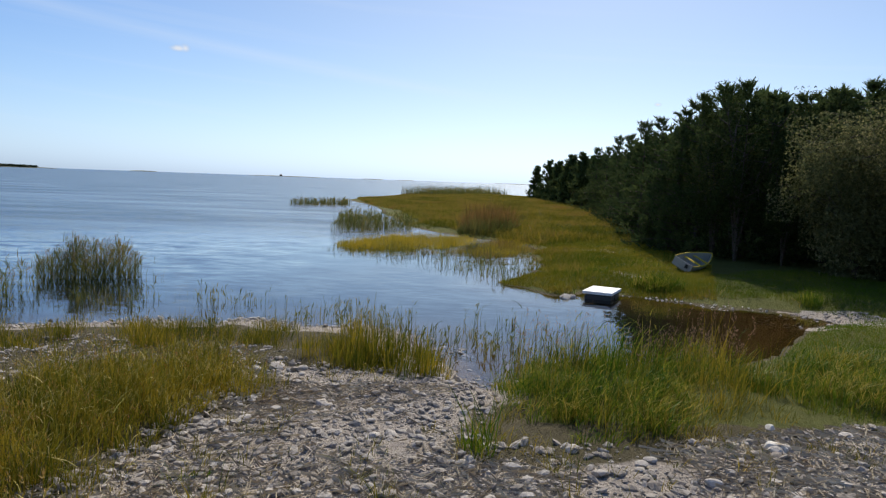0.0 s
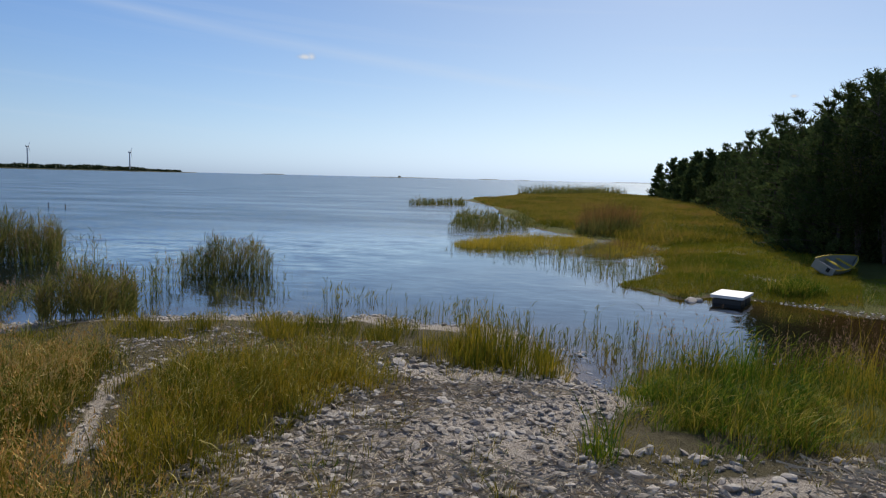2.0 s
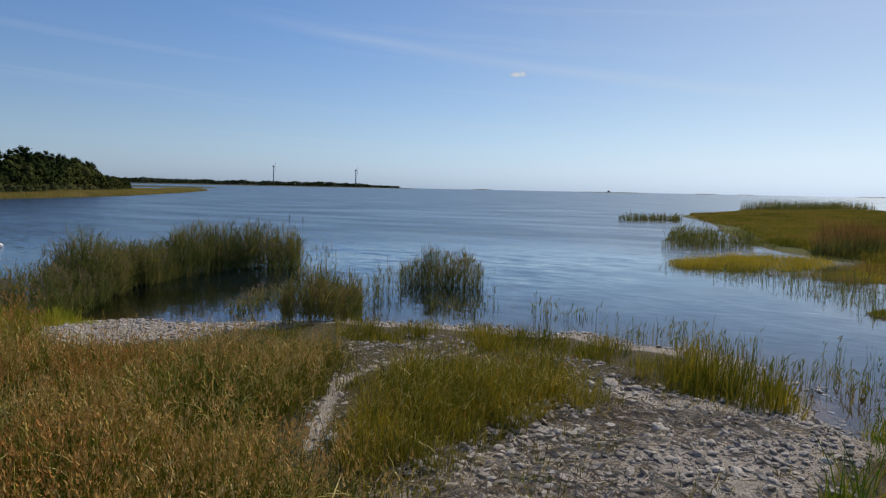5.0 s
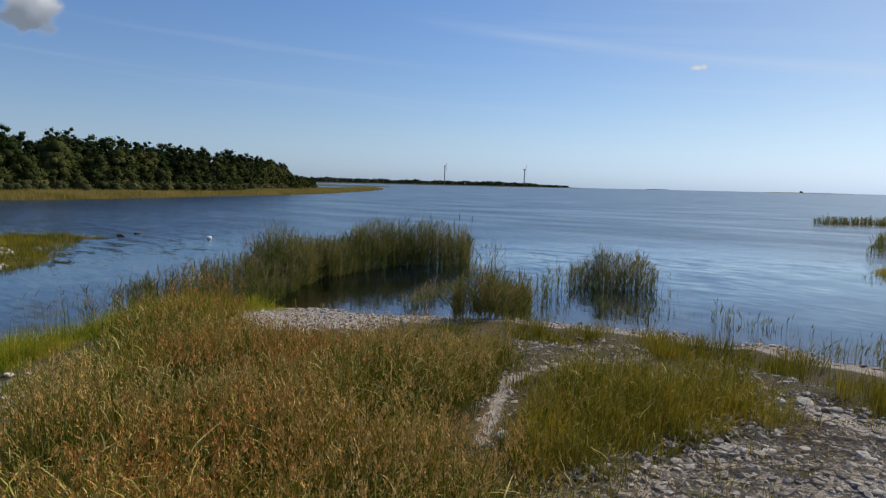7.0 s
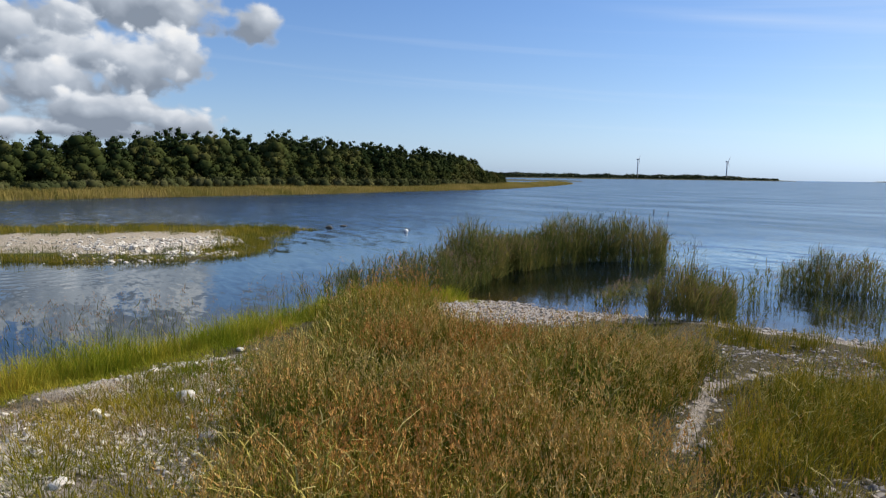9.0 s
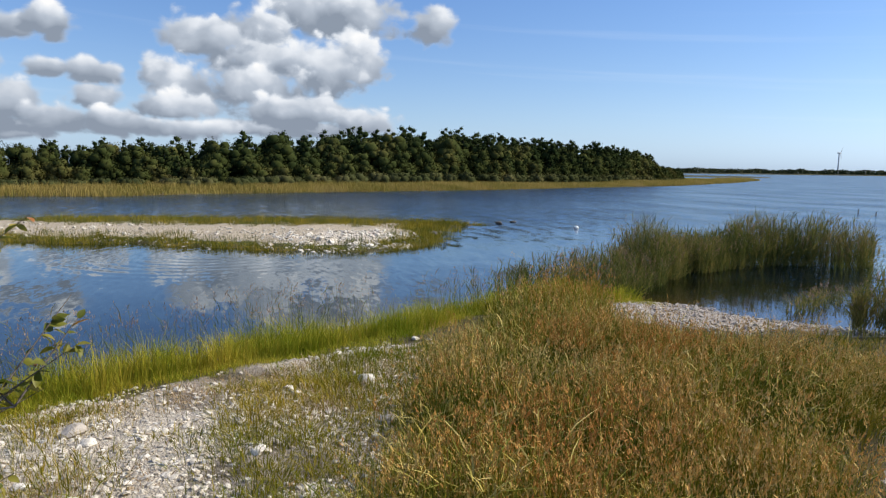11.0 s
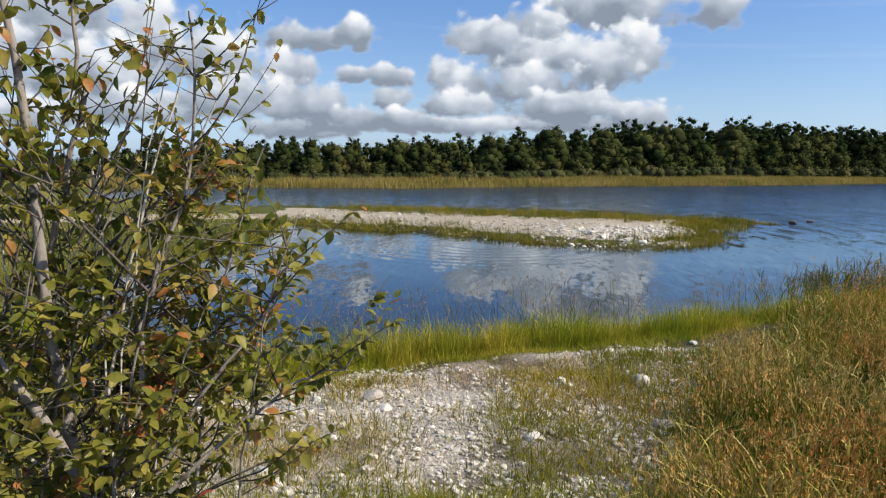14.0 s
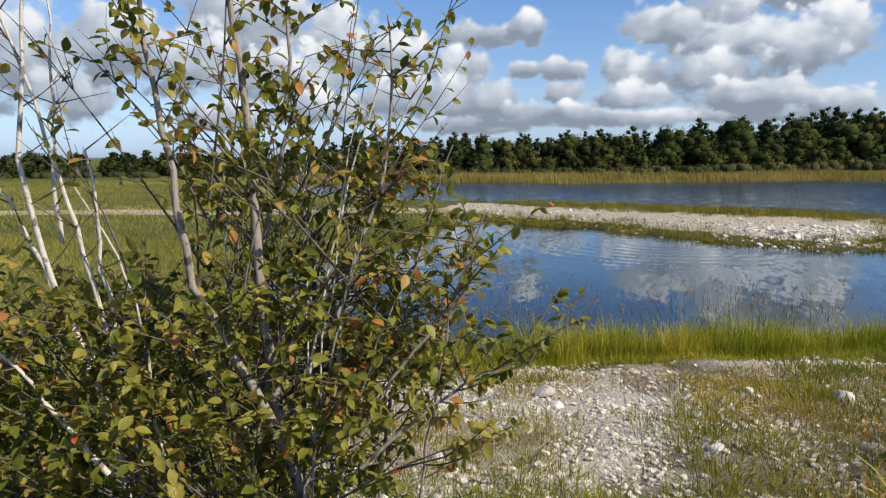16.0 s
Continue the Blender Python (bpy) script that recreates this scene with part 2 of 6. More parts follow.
def ground_material():
    """Soil, shingle, turf, mud and sand, by the zones that the terrain carries."""
    m, n = material("ground")
    at = where(n)

    def zone(name):
        node = n.add("ShaderNodeAttribute")
        node.attribute_name = name
        return node.outputs["Fac"]

    ragged = n.math("MULTIPLY_ADD", n.noise(at, 2.2, 6.0, 0.65), 1.0, -0.5)

    def edge(name, lo=0.35, hi=0.65):
        return n.step(n.math("ADD", zone(name), ragged), lo, hi)

    fine, mid, big = n.noise(at, 45.0, 5.0, 0.65), n.noise(at, 7.0, 5.0, 0.6), n.noise(at, 0.6, 4.0)
    cells = n.add("ShaderNodeTexVoronoi")
    n.put(cells.inputs["Vector"], at)
    cells.inputs["Scale"].default_value = 34.0
    pebble = n.math("SUBTRACT", 0.7, cells.outputs["Distance"])
    soil = n.mix(mid, (0.055, 0.05, 0.022), (0.16, 0.13, 0.07))
    grit = n.mix(n.math("MULTIPLY_ADD", cells.outputs["Color"], 0.5, n.math("MULTIPLY", fine, 0.5)), (0.26, 0.215, 0.175), (0.63, 0.56, 0.475))
    chalk = n.mix(n.math("MULTIPLY_ADD", cells.outputs["Color"], 0.5, n.math("MULTIPLY", fine, 0.5)), (0.44, 0.365, 0.27), (0.83, 0.755, 0.64))
    turf = n.mix(n.math("MULTIPLY_ADD", mid, 0.6, n.math("MULTIPLY", big, 0.4)), (0.055, 0.075, 0.012), (0.17, 0.165, 0.035))
    mud = n.mix(mid, (0.085, 0.060, 0.032), (0.19, 0.14, 0.08))
    sand = n.mix(mid, (0.42, 0.35, 0.25), (0.64, 0.55, 0.42))
    c = n.mix(edge("turf"), soil, turf)
    c = n.mix(edge("grit"), c, grit)
    c = n.mix(edge("sand"), c, sand)
    c = n.mix(edge("chalk", 0.42, 0.62), c, chalk)
    c = n.mix(edge("mud", 0.3, 0.6), c, mud)
    c = n.mix(0.45, c, n.ramp(fine, (0.25, (0.55, 0.55, 0.55)), (0.75, (1.25, 1.25, 1.25))), "MULTIPLY")
    high = n.math("MULTIPLY_ADD", pebble, 0.25, n.math("MULTIPLY_ADD", fine, 0.9, n.math("MULTIPLY", mid, 1.0)))
    finish(n, c, n.step(zone("mud"), 0.2, 0.8, 0.95, 0.75), high, 1.0, 0.06, specular=0.2)
    return m


def water_material():
    """Clear shallow sea water over a dark bed, with wind ripples on the open side."""
    m, n = material("water")
    at = where(n)
    node = n.add("ShaderNodeAttribute")
    node.attribute_name = "open_sea"
    sea = node.outputs["Fac"]

    def field(scale, squash, turn, detail, kind="colour"):
        node = n.add("ShaderNodeMapping")
        node.inputs["Scale"].default_value = (scale, scale * squash, scale)
        node.inputs["Rotation"].default_value = (0, 0, radians(turn))
        n.put(node.inputs[0], at)
        return n.noise(node.outputs[0], 1.0, detail, 0.6, kind)

    def vec(op, a, b):
        node = n.add("ShaderNodeVectorMath")
        node.operation = op
        n.put(node.inputs[0], a)
        n.put(node.inputs["Scale"] if op == "SCALE" else node.inputs[1], b)
        return node.outputs[0]

    # slopes of the wind waves, stronger on the open side, in gusts and slicks
    streaks = field(0.05, 3.0, 12, 8.0, "fac")
    gusts = n.step(streaks, 0.36, 0.64, 0.5, 1.2)
    wind = n.math("MULTIPLY", n.math("MULTIPLY_ADD", n.math("POWER", sea, 0.85), WAVE - 0.05, 0.05), gusts)
    chop = vec("ADD", vec("SCALE", vec("SUBTRACT", field(0.55, 2.4, 8, 3.0), (0.5, 0.5, 0.5)), 1.0), vec("SCALE", vec("SUBTRACT", field(2.3, 2.2, -14, 3.0), (0.5, 0.5, 0.5)), 0.8))
    slope = vec("SCALE", chop, wind)
    # fine ripples across the pond, and rings that spread from one place in it
    fine = vec("SUBTRACT", field(1.5, 4.0, 70, 2.0), (0.5, 0.5, 0.5))
    slope = vec("ADD", slope, vec("SCALE", fine, n.step(field(0.12, 1.5, 30, 3.0, "fac"), 0.42, 0.62, 0.012, 0.075)))
    off = vec("SUBTRACT", at, (-25.0, -0.2, 0.0))
    far = n.add("ShaderNodeVectorMath")
    far.operation = "LENGTH"
    n.put(far.inputs[0], off)
    r = far.outputs["Value"]
    ring = n.math("MULTIPLY", n.math("SINE", n.math("MULTIPLY", r, 9.5)), n.math("MULTIPLY", n.step(r, 0.5, 1.4), n.step(r, 7.0, 2.5)))
    slope = vec("ADD", slope, vec("SCALE", vec("NORMALIZE", off, (0.0, 0.0, 0.0)), n.math("MULTIPLY", ring, 0.016)))
    tilt = vec("NORMALIZE", vec("ADD", vec("MULTIPLY", slope, (1.0, 1.0, 0.0)), (0.0, 0.0, 1.0)), (0.0, 0.0, 0.0))
    out, gloss, clear, both = n.add("ShaderNodeOutputMaterial"), n.add("ShaderNodeBsdfAnisotropic"), n.add("ShaderNodeBsdfTransparent"), n.add("ShaderNodeMixShader")
    gloss.inputs["Color"].default_value = (0.92, 0.97, 1.0, 1)
    n.put(gloss.inputs["Roughness"], n.math("MULTIPLY_ADD", n.math("POWER", sea, 0.5), 0.18, 0.02))
    n.put(gloss.inputs["Normal"], tilt)
    node = n.add("ShaderNodeAttribute")
    node.attribute_name = "shallow"
    n.put(clear.inputs[0], n.mix(sea, n.mix(node.outputs["Fac"], (0.16, 0.21, 0.24), (0.60, 0.50, 0.33)), (0.10, 0.30, 0.56)))
    facing = n.add("ShaderNodeLayerWeight")
    facing.inputs["Blend"].default_value = 0.5
    n.put(facing.inputs["Normal"], tilt)
    edge = n.math("MULTIPLY_ADD", n.math("POWER", facing.outputs["Facing"], 4.9), 0.965, 0.035)
    n.put(both.inputs[0], n.math("MINIMUM", edge, n.math("MULTIPLY_ADD", sea, n.step(streaks, 0.30, 0.70, -0.45, -0.64), 1.0))), n.put(both.inputs[1], clear.outputs[0]), n.put(both.inputs[2], gloss.outputs[0])
    n.put(out.inputs[0], both.outputs[0])
    return m


WAVE = 0.36
M_GROUND, M_WATER = ground_material(), water_material()
M_GREY = stone_material("grey_stone", (0.26, 0.225, 0.185), (0.60, 0.545, 0.475), (0.14, 0.12, 0.095))
M_WET = stone_material("wet_stone", (0.05, 0.045, 0.038), (0.12, 0.11, 0.095), (0.03, 0.03, 0.025))
M_CHALK = stone_material("limestone", (0.52, 0.47, 0.39), (0.88, 0.83, 0.74), (0.34, 0.27, 0.18))
M_MEADOW = blade_material("meadow_grass", ((0.0, (0.040, 0.078, 0.008)), (0.45, (0.130, 0.160, 0.016)), (0.8, (0.29, 0.24, 0.028)), (1.0, (0.44, 0.28, 0.05))), translucent=0.12, scale=0.9, own=0.9, drifting=1.5)
M_SEED = blade_material("seed_heads", ((0.0, (0.54, 0.43, 0.18)), (0.5, (0.58, 0.36, 0.11)), (1.0, (0.52, 0.22, 0.06))), translucent=0.15, scale=0.35, own=0.7, drifting=2.4)
M_GOLD = blade_material("golden_grass", ((0.0, (0.060, 0.090, 0.008)), (0.45, (0.185, 0.175, 0.017)), (1.0, (0.50, 0.36, 0.04))), translucent=0.25, scale=0.8, own=0.8, drifting=1.8)
M_SEDGE = blade_material("green_sedge", ((0.0, (0.038, 0.095, 0.007)), (0.4, (0.115, 0.180, 0.014)), (0.75, (0.26, 0.27, 0.028)), (1.0, (0.46, 0.36, 0.07))), translucent=0.3, scale=0.9, own=1.0, drifting=1.8)
M_TURF = blade_material("short_turf", ((0.0, (0.10, 0.145, 0.008)), (0.5, (0.23, 0.22, 0.018)), (1.0, (0.40, 0.29, 0.04))), translucent=0.25, scale=0.3, drifting=2.0)
M_LAWN = blade_material("lawn", ((0.0, (0.06, 0.125, 0.008)), (0.5, (0.13, 0.19, 0.014)), (1.0, (0.25, 0.23, 0.035))), translucent=0.3, scale=0.35)
M_FLECK = blade_material("pale_leaves", ((0.0, (0.20, 0.22, 0.03)), (0.5, (0.46, 0.38, 0.09)), (1.0, (0.66, 0.55, 0.22))), translucent=0.1, scale=1.1, own=0.9)
M_HEADLAND = blade_material("headland_grass", ((0.0, (0.12, 0.14, 0.014)), (0.4, (0.27, 0.235, 0.028)), (0.75, (0.46, 0.34, 0.06)), (1.0, (0.38, 0.22, 0.07))), translucent=0.2, scale=0.2, own=0.7, drifting=2.4)
M_MARSH = blade_material("marsh_grass", ((0.0, (0.18, 0.17, 0.02)), (0.5, (0.44, 0.35, 0.035)), (1.0, (0.68, 0.48, 0.06))), translucent=0.3, scale=0.4)
M_BANK = blade_material("bank_grass", ((0.0, (0.13, 0.20, 0.010)), (0.5, (0.32, 0.34, 0.028)), (1.0, (0.60, 0.47, 0.07))), translucent=0.35, scale=0.9)
M_REED = blade_material("reed", ((0.0, (0.060, 0.095, 0.022)), (0.5, (0.150, 0.160, 0.042)), (1.0, (0.32, 0.25, 0.085))), scale=0.7, own=0.7)
M_PLUME = blade_material("reed_plume", ((0.0, (0.18, 0.12, 0.085)), (1.0, (0.40, 0.28, 0.19))), translucent=0.3)
M_RUSSET = blade_material("russet_reed", ((0.0, (0.12, 0.08, 0.025)), (0.5, (0.26, 0.16, 0.05)), (1.0, (0.38, 0.22, 0.08))), translucent=0.3, scale=0.6, own=0.8)
M_FIELD = blade_material("field_grass", ((0.0, (0.15, 0.16, 0.035)), (0.5, (0.28, 0.26, 0.06)), (1.0, (0.42, 0.36, 0.13))), translucent=0.2, scale=0.1, own=0.5)
M_SHOREREED = blade_material("shore_reed", ((0.0, (0.17, 0.17, 0.035)), (0.5, (0.33, 0.26, 0.07)), (1.0, (0.48, 0.36, 0.13))), scale=0.12)
M_DRY = blade_material("dry_mat", ((0.0, (0.20, 0.13, 0.06)), (0.5, (0.38, 0.26, 0.13)), (1.0, (0.55, 0.42, 0.24))), translucent=0.1, scale=1.2, own=0.7)
M_STRAW = blade_material("straw", ((0.0, (0.28, 0.22, 0.15)), (0.5, (0.46, 0.39, 0.28)), (1.0, (0.64, 0.57, 0.44))), translucent=0.1, scale=2.0)
M_SCRUB = blade_material("shore_scrub", ((0.0, (0.035, 0.046, 0.018)), (0.6, (0.075, 0.082, 0.032)), (1.0, (0.15, 0.135, 0.06))), translucent=0.1, scale=0.13, own=0.3, drifting=2.0, rough=0.9, gloss=0.02)
M_NEEDLE = blade_material("pine_needles", ((0.0, (0.035, 0.068, 0.026)), (1.0, (0.13, 0.165, 0.06))), translucent=0.3, scale=0.4, rough=0.9, gloss=0.03)
M_FARPINE = blade_material("far_pines", ((0.0, (0.016, 0.029, 0.010)), (1.0, (0.046, 0.060, 0.020))), translucent=0.05, scale=0.10, own=0.25, drifting=1.6, rough=0.9, gloss=0.02)
# birch leaves darkened in colour for the shaded side of the forest edge
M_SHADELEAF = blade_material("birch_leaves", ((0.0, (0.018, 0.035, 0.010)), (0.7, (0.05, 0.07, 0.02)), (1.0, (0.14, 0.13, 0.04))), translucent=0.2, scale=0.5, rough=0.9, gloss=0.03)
M_WILLOW = blade_material("willow_leaves", ((0.0, (0.07, 0.085, 0.035)), (0.6, (0.15, 0.16, 0.07)), (1.0, (0.32, 0.29, 0.14))), translucent=0.4, scale=0.5, rough=0.9, gloss=0.03)
M_LEAFY = blade_material("tree_leaves", ((0.0, (0.023, 0.035, 0.012)), (0.55, (0.055, 0.067, 0.020)), (1.0, (0.115, 0.105, 0.036))), translucent=0.08, scale=0.13, own=0.25, drifting=2.2, rough=0.9, gloss=0.02)
M_LEAF = blade_material("shrub_leaves", ((0.0, (0.100, 0.130, 0.018)), (0.5, (0.26, 0.255, 0.040)), (0.85, (0.46, 0.38, 0.085)), (1.0, (0.52, 0.22, 0.07))), translucent=0.48, rough=0.45, scale=2.5, own=0.9, gloss=0.3)
M_BARK = bark_material("bark", (0.035, 0.028, 0.022), (0.10, 0.08, 0.065), (0.12, 0.11, 0.09))
M_STEM = bark_material("grey_stem", (0.16, 0.135, 0.11), (0.44, 0.39, 0.34), (0.09, 0.07, 0.055))
M_TWIG = bark_material("dark_twig", (0.06, 0.048, 0.04), (0.20, 0.17, 0.14), (0.05, 0.04, 0.03))
M_DEAD = bark_material("bleached_stem", (0.42, 0.37, 0.31), (0.75, 0.70, 0.62), (0.24, 0.19, 0.15))
M_RED = plain("red_leaf", (0.42, 0.07, 0.04), 0.55, dirt=(0.30, 0.10, 0.03))
# white hull, greyed to put the shade on its near side into the colour
M_HULL = plain("hull_paint", (0.34, 0.34, 0.31), 0.5)
M_YELLOW = plain("yellow_paint", (0.62, 0.46, 0.03), 0.45)
M_INSIDE = plain("boat_inside", (0.33, 0.35, 0.33), 0.6)
M_DARK = plain("dark_rubber", (0.02, 0.02, 0.022), 0.6)
M_WHITE = plain("white_board", (0.82, 0.82, 0.80), 0.55, 0.15, dirty=0.72)
M_FLOAT = plain("grey_plastic", (0.05, 0.05, 0.048), 0.5)
M_METAL = plain("tower_metal", (0.6, 0.6, 0.6), 0.5, 0.1)
M_FARLAND = plain("far_land", (0.06, 0.065, 0.030), 0.9, 0.4, 0.05, dirt=(0.04, 0.05, 0.02), dirty=0.5)
M_FARWOOD = blade_material("far_wood", ((0.0, (0.02, 0.035, 0.015)), (1.0, (0.07, 0.08, 0.03))), translucent=0.1, scale=0.01)

# ---- terrain ----
NEAR = [(9.0, 15.6), (7.8, 14.7), (6.6, 13.2), (5.5, 11.9), (4.3, 11.1), (3.2, 11.0), (2.2, 11.1), (1.3, 11.0), (0.8, 9.9), (0.3, 11.3), (-0.9, 13.2), (-2.1, 13.6), (-3.8, 13.7),
        (-5.9, 13.5), (-7.5, 12.9), (-8.7, 12.2), (-9.6, 11.8), (-11.0, 10.6), (-12.6, 10.0), (-13.5, 8.8), (-13.8, 7.5), (-13.4, 5.5), (-12.6, 3.5),
        (-11.6, 1.5), (-10.8, 0.1), (-10.2, -1.2), (-9.6, -2.4), (-9.2, -3.6), (-9.9, -6.0), (-12.0, -9.0), (-16.0, -10.6), (-20.5, -9.5), (-23.0, -8.3)]
SPIT = [(-26.0, -9.5), (-33.0, -10.5), (-30.0, -5.7), (-29.0, -2.4), (-25.2, 2.2), (-24.5, 5.0), (-25.6, 7.4), (-27.8, 8.9), (-29.6, 9.6), (-32.6, 9.9), (-35.0, 13.8), (-36.2, 13.0), (-35.6, 9.2), (-37.3, 5.0),
        (-40.0, -5.0), (-40.8, -9.5), (-42.0, -16.0), (-46.0, -24.0), (-52.0, -33.0)]
FAR = [(-62.0, -36.0), (-74.0, -31.0), (-75.0, -20.0), (-75.5, -9.0), (-83.0, 4.7), (-89.0, 20.0), (-104.0, 51.0), (-134.0, 104.0), (-170.0, 150.0), (-233.0, 221.0), (-260.0, 236.0), (-330.0, 236.0)]
BACK = [(-900.0, 260.0), (-900.0, -900.0), (900.0, -900.0), (900.0, 150.0), (60.0, 150.0), (16.0, 152.0), (6.0, 158.0), (-1.0, 147.0), (-8.0, 125.0), (-10.0, 105.0), (-12.6, 93.0), (-9.4, 79.0), (-5.0, 62.0),
        (-1.9, 44.0), (1.2, 37.0), (4.4, 33.0), (3.7, 27.0), (3.4, 23.2), (1.9, 20.6), (2.6, 19.6), (3.2, 18.5), (3.9, 18.9), (5.0, 18.6), (6.0, 17.9), (7.2, 17.2), (8.9, 17.3)]
COAST = np.array(NEAR + SPIT + FAR + BACK)


def inside(x, y, ring):
    ring = np.asarray(ring, float)
    res = np.zeros(x.shape, bool)
    for (x0, y0), (x1, y1) in zip(ring, np.roll(ring, -1, 0)):
        if y0 != y1:
            res ^= ((y0 > y) != (y1 > y)) & (x < (x1 - x0) * (y - y0) / (y1 - y0) + x0)
    return res


def away(x, y, ring, closed=True):
    """The distance to a line."""
    ring = np.asarray(ring, float)
    best = np.full(x.shape, 1e9)
    ends = np.roll(ring, -1, 0) if closed else ring[1:]
    for (x0, y0), (x1, y1) in zip(ring, ends):
        dx, dy = x1 - x0, y1 - y0
        s = np.clip(((x - x0) * dx + (y - y0) * dy) / (dx * dx + dy * dy), 0, 1)
        best = np.minimum(best, np.hypot(x - x0 - s * dx, y - y0 - s * dy))
    return best


def lattice(x, y, scale, seed=0):
    """Smooth random values between 0 and 1."""
    x, y = np.asarray(x) * scale + seed * 17.3, np.asarray(y) * scale - seed * 9.1
    i, j = np.floor(x), np.floor(y)
    u, v = x - i, y - j
    u, v = u * u * (3 - 2 * u), v * v * (3 - 2 * v)

    def h(p, q):
        s = np.sin(p * 127.1 + q * 311.7 + seed * 5.3) * 43758.5453
        return s - np.floor(s)

    return (h(i, j) * (1 - u) + h(i + 1, j) * u) * (1 - v) + (h(i, j + 1) * (1 - u) + h(i + 1, j + 1) * u) * v


def smooth(v, lo, hi):
    s = np.clip((v - lo) / (hi - lo), 0, 1)
    return s * s * (3 - 2 * s)


def coast_distance(x, y):
    """Metres from the waterline, more than 0 on land; the line wanders a little."""
    d = np.where(inside(x, y, COAST), 1.0, -1.0) * away(x, y, COAST)
    r = np.hypot(x, y)
    return d + (lattice(x, y, 0.9, 1) - 0.5) * 0.7 + (lattice(x, y, 0.12, 2) - 0.5) * np.clip(r / 40, 0, 2.0)


def height(x, y):
    d = coast_distance(x, y)
    land = 0.27 * (1 - np.exp(-np.maximum(d, 0) / 1.2)) + 0.30 * (1 - np.exp(-np.maximum(d, 0) / 12))
    bed = -np.minimum(np.maximum(-d, 0) * 0.08, 1.4)
    bed = np.where(inside(x, y, MARSH), np.maximum(bed, -0.085 + 0.12 * (lattice(x, y, 0.8, 6) - 0.4)), bed)
    bank = 1.15 * (1 - smooth(np.hypot(x + 0.3, y + 0.6), 1.6, 5.4))
    rough = (lattice(x, y, 1.3, 3) - 0.5) * 0.10 + (lattice(x, y, 4.0, 4) - 0.5) * 0.035
    return np.where(d > 0, land, bed) + bank + rough * np.clip(0.25 + d, 0.1, 1.0)


MARSH = [(-4.6, 29.0), (-5.2, 33.0), (-3.5, 36.5), (0.5, 37.5), (4.2, 34.0), (4.2, 30.0), (2.0, 27.8), (-1.8, 27.6)]
GRIT = [(-3.3, 5.0), (-2.8, 7.3), (-2.4, 7.8), (-2.6, 9.9), (-1.1, 9.8), (0.0, 9.3), (0.8, 8.8), (0.5, 6.6), (0.9, 6.3), (2.6, 7.0), (5.2, 7.7), (8.0, 7.8), (9.0, 3.0), (4.0, -3.0), (-2.5, -0.5), (-3.6, 2.5)]
PEBBLY = [(-12.8, 7.2), (-11.2, 6.8), (-9.8, 7.2), (-9.2, 8.6), (-9.8, 10.2), (-11.8, 9.4), (-13.2, 8.4)]
PATH = [(-4.3, 5.2), (-4.9, 6.3), (-5.5, 7.4), (-5.5, 8.4), (-5.0, 9.4), (-4.6, 10.4)]
CHALKY = [(-8.9, -3.4), (-9.5, -1.6), (-10.3, -0.2), (-10.7, 1.2), (-11.1, 3.2), (-9.0, 3.0), (-7.6, 2.5), (-6.2, 1.9), (-4.5, 1.2), (-3.8, -1.0), (-5.0, -3.6), (-7.0, -4.2)]
SPITLAND = SPIT[:15] + [(-41.0, -12.0)]


def mesh_of(name, verts, faces, mat, sharp=True):
    """A mesh from an array of points and an array of triangles or quads."""
    verts, faces = np.asarray(verts, np.float32), np.asarray(faces, np.int32)
    me = bpy.data.meshes.new(name)
    k = faces.shape[1]
    me.vertices.add(len(verts)), me.loops.add(faces.size), me.polygons.add(len(faces))
    me.vertices.foreach_set("co", verts.ravel())
    me.loops.foreach_set("vertex_index", faces.ravel())
    me.polygons.foreach_set("loop_start", np.arange(0, faces.size, k, dtype=np.int32))
    me.polygons.foreach_set("use_smooth", np.full(len(faces), not sharp))
    me.update(calc_edges=True)
    me.materials.append(mat)
    return me


def disc_grid(radii, steps):
    a = np.linspace(0, 2 * np.pi, steps, endpoint=False)
    x, y = np.outer(radii, np.cos(a)).ravel(), np.outer(radii, np.sin(a)).ravel()
    i, j = np.meshgrid(np.arange(len(radii) - 1), np.arange(steps), indexing="ij")
    i, j = i.ravel(), j.ravel()
    k = (j + 1) % steps
    faces = np.stack([i * steps + j, (i + 1) * steps + j, (i + 1) * steps + k, i * steps + k], 1)
    return x, y, faces


def mark(me, name, values):
    me.attributes.new(name, "FLOAT", "POINT").data.foreach_set("value", np.asarray(values, np.float32))


radii = np.concatenate([[0.02], np.geomspace(0.8, 60, 210), np.geomspace(61, 4800, 60)])
gx, gy, gf = disc_grid(radii, 480)
gz = height(gx, gy)
me = mesh_of("ground", np.stack([gx, gy, gz], 1), gf, M_GROUND, sharp=False)
gd, gr = coast_distance(gx, gy), np.hypot(gx, gy)
shingle = inside(gx, gy, GRIT) * smooth(away(gx, gy, GRIT), 0, 0.6)
shingle = np.maximum(shingle, inside(gx, gy, PEBBLY) * smooth(away(gx, gy, PEBBLY), 0, 0.5))
shingle = np.maximum(shingle, 1 - smooth(away(gx, gy, PATH, False), 0.0, 0.22) - 0.35 * lattice(gx, gy, 2.2, 46))
shingle = np.maximum(shingle, (1 - smooth(np.abs(gd - 0.4), 0.5, 1.5)) * (gr < 20) * ~((gx < -8) & (gy < 7.4)) * ~((gx > 1.2) & (np.hypot(gx - 9.0, gy - 15.6) > 1.4)))
shingle = np.maximum(shingle, 0.55 * inside(gx, gy, CHALKY) * smooth(away(gx, gy, CHALKY), 0, 0.4))
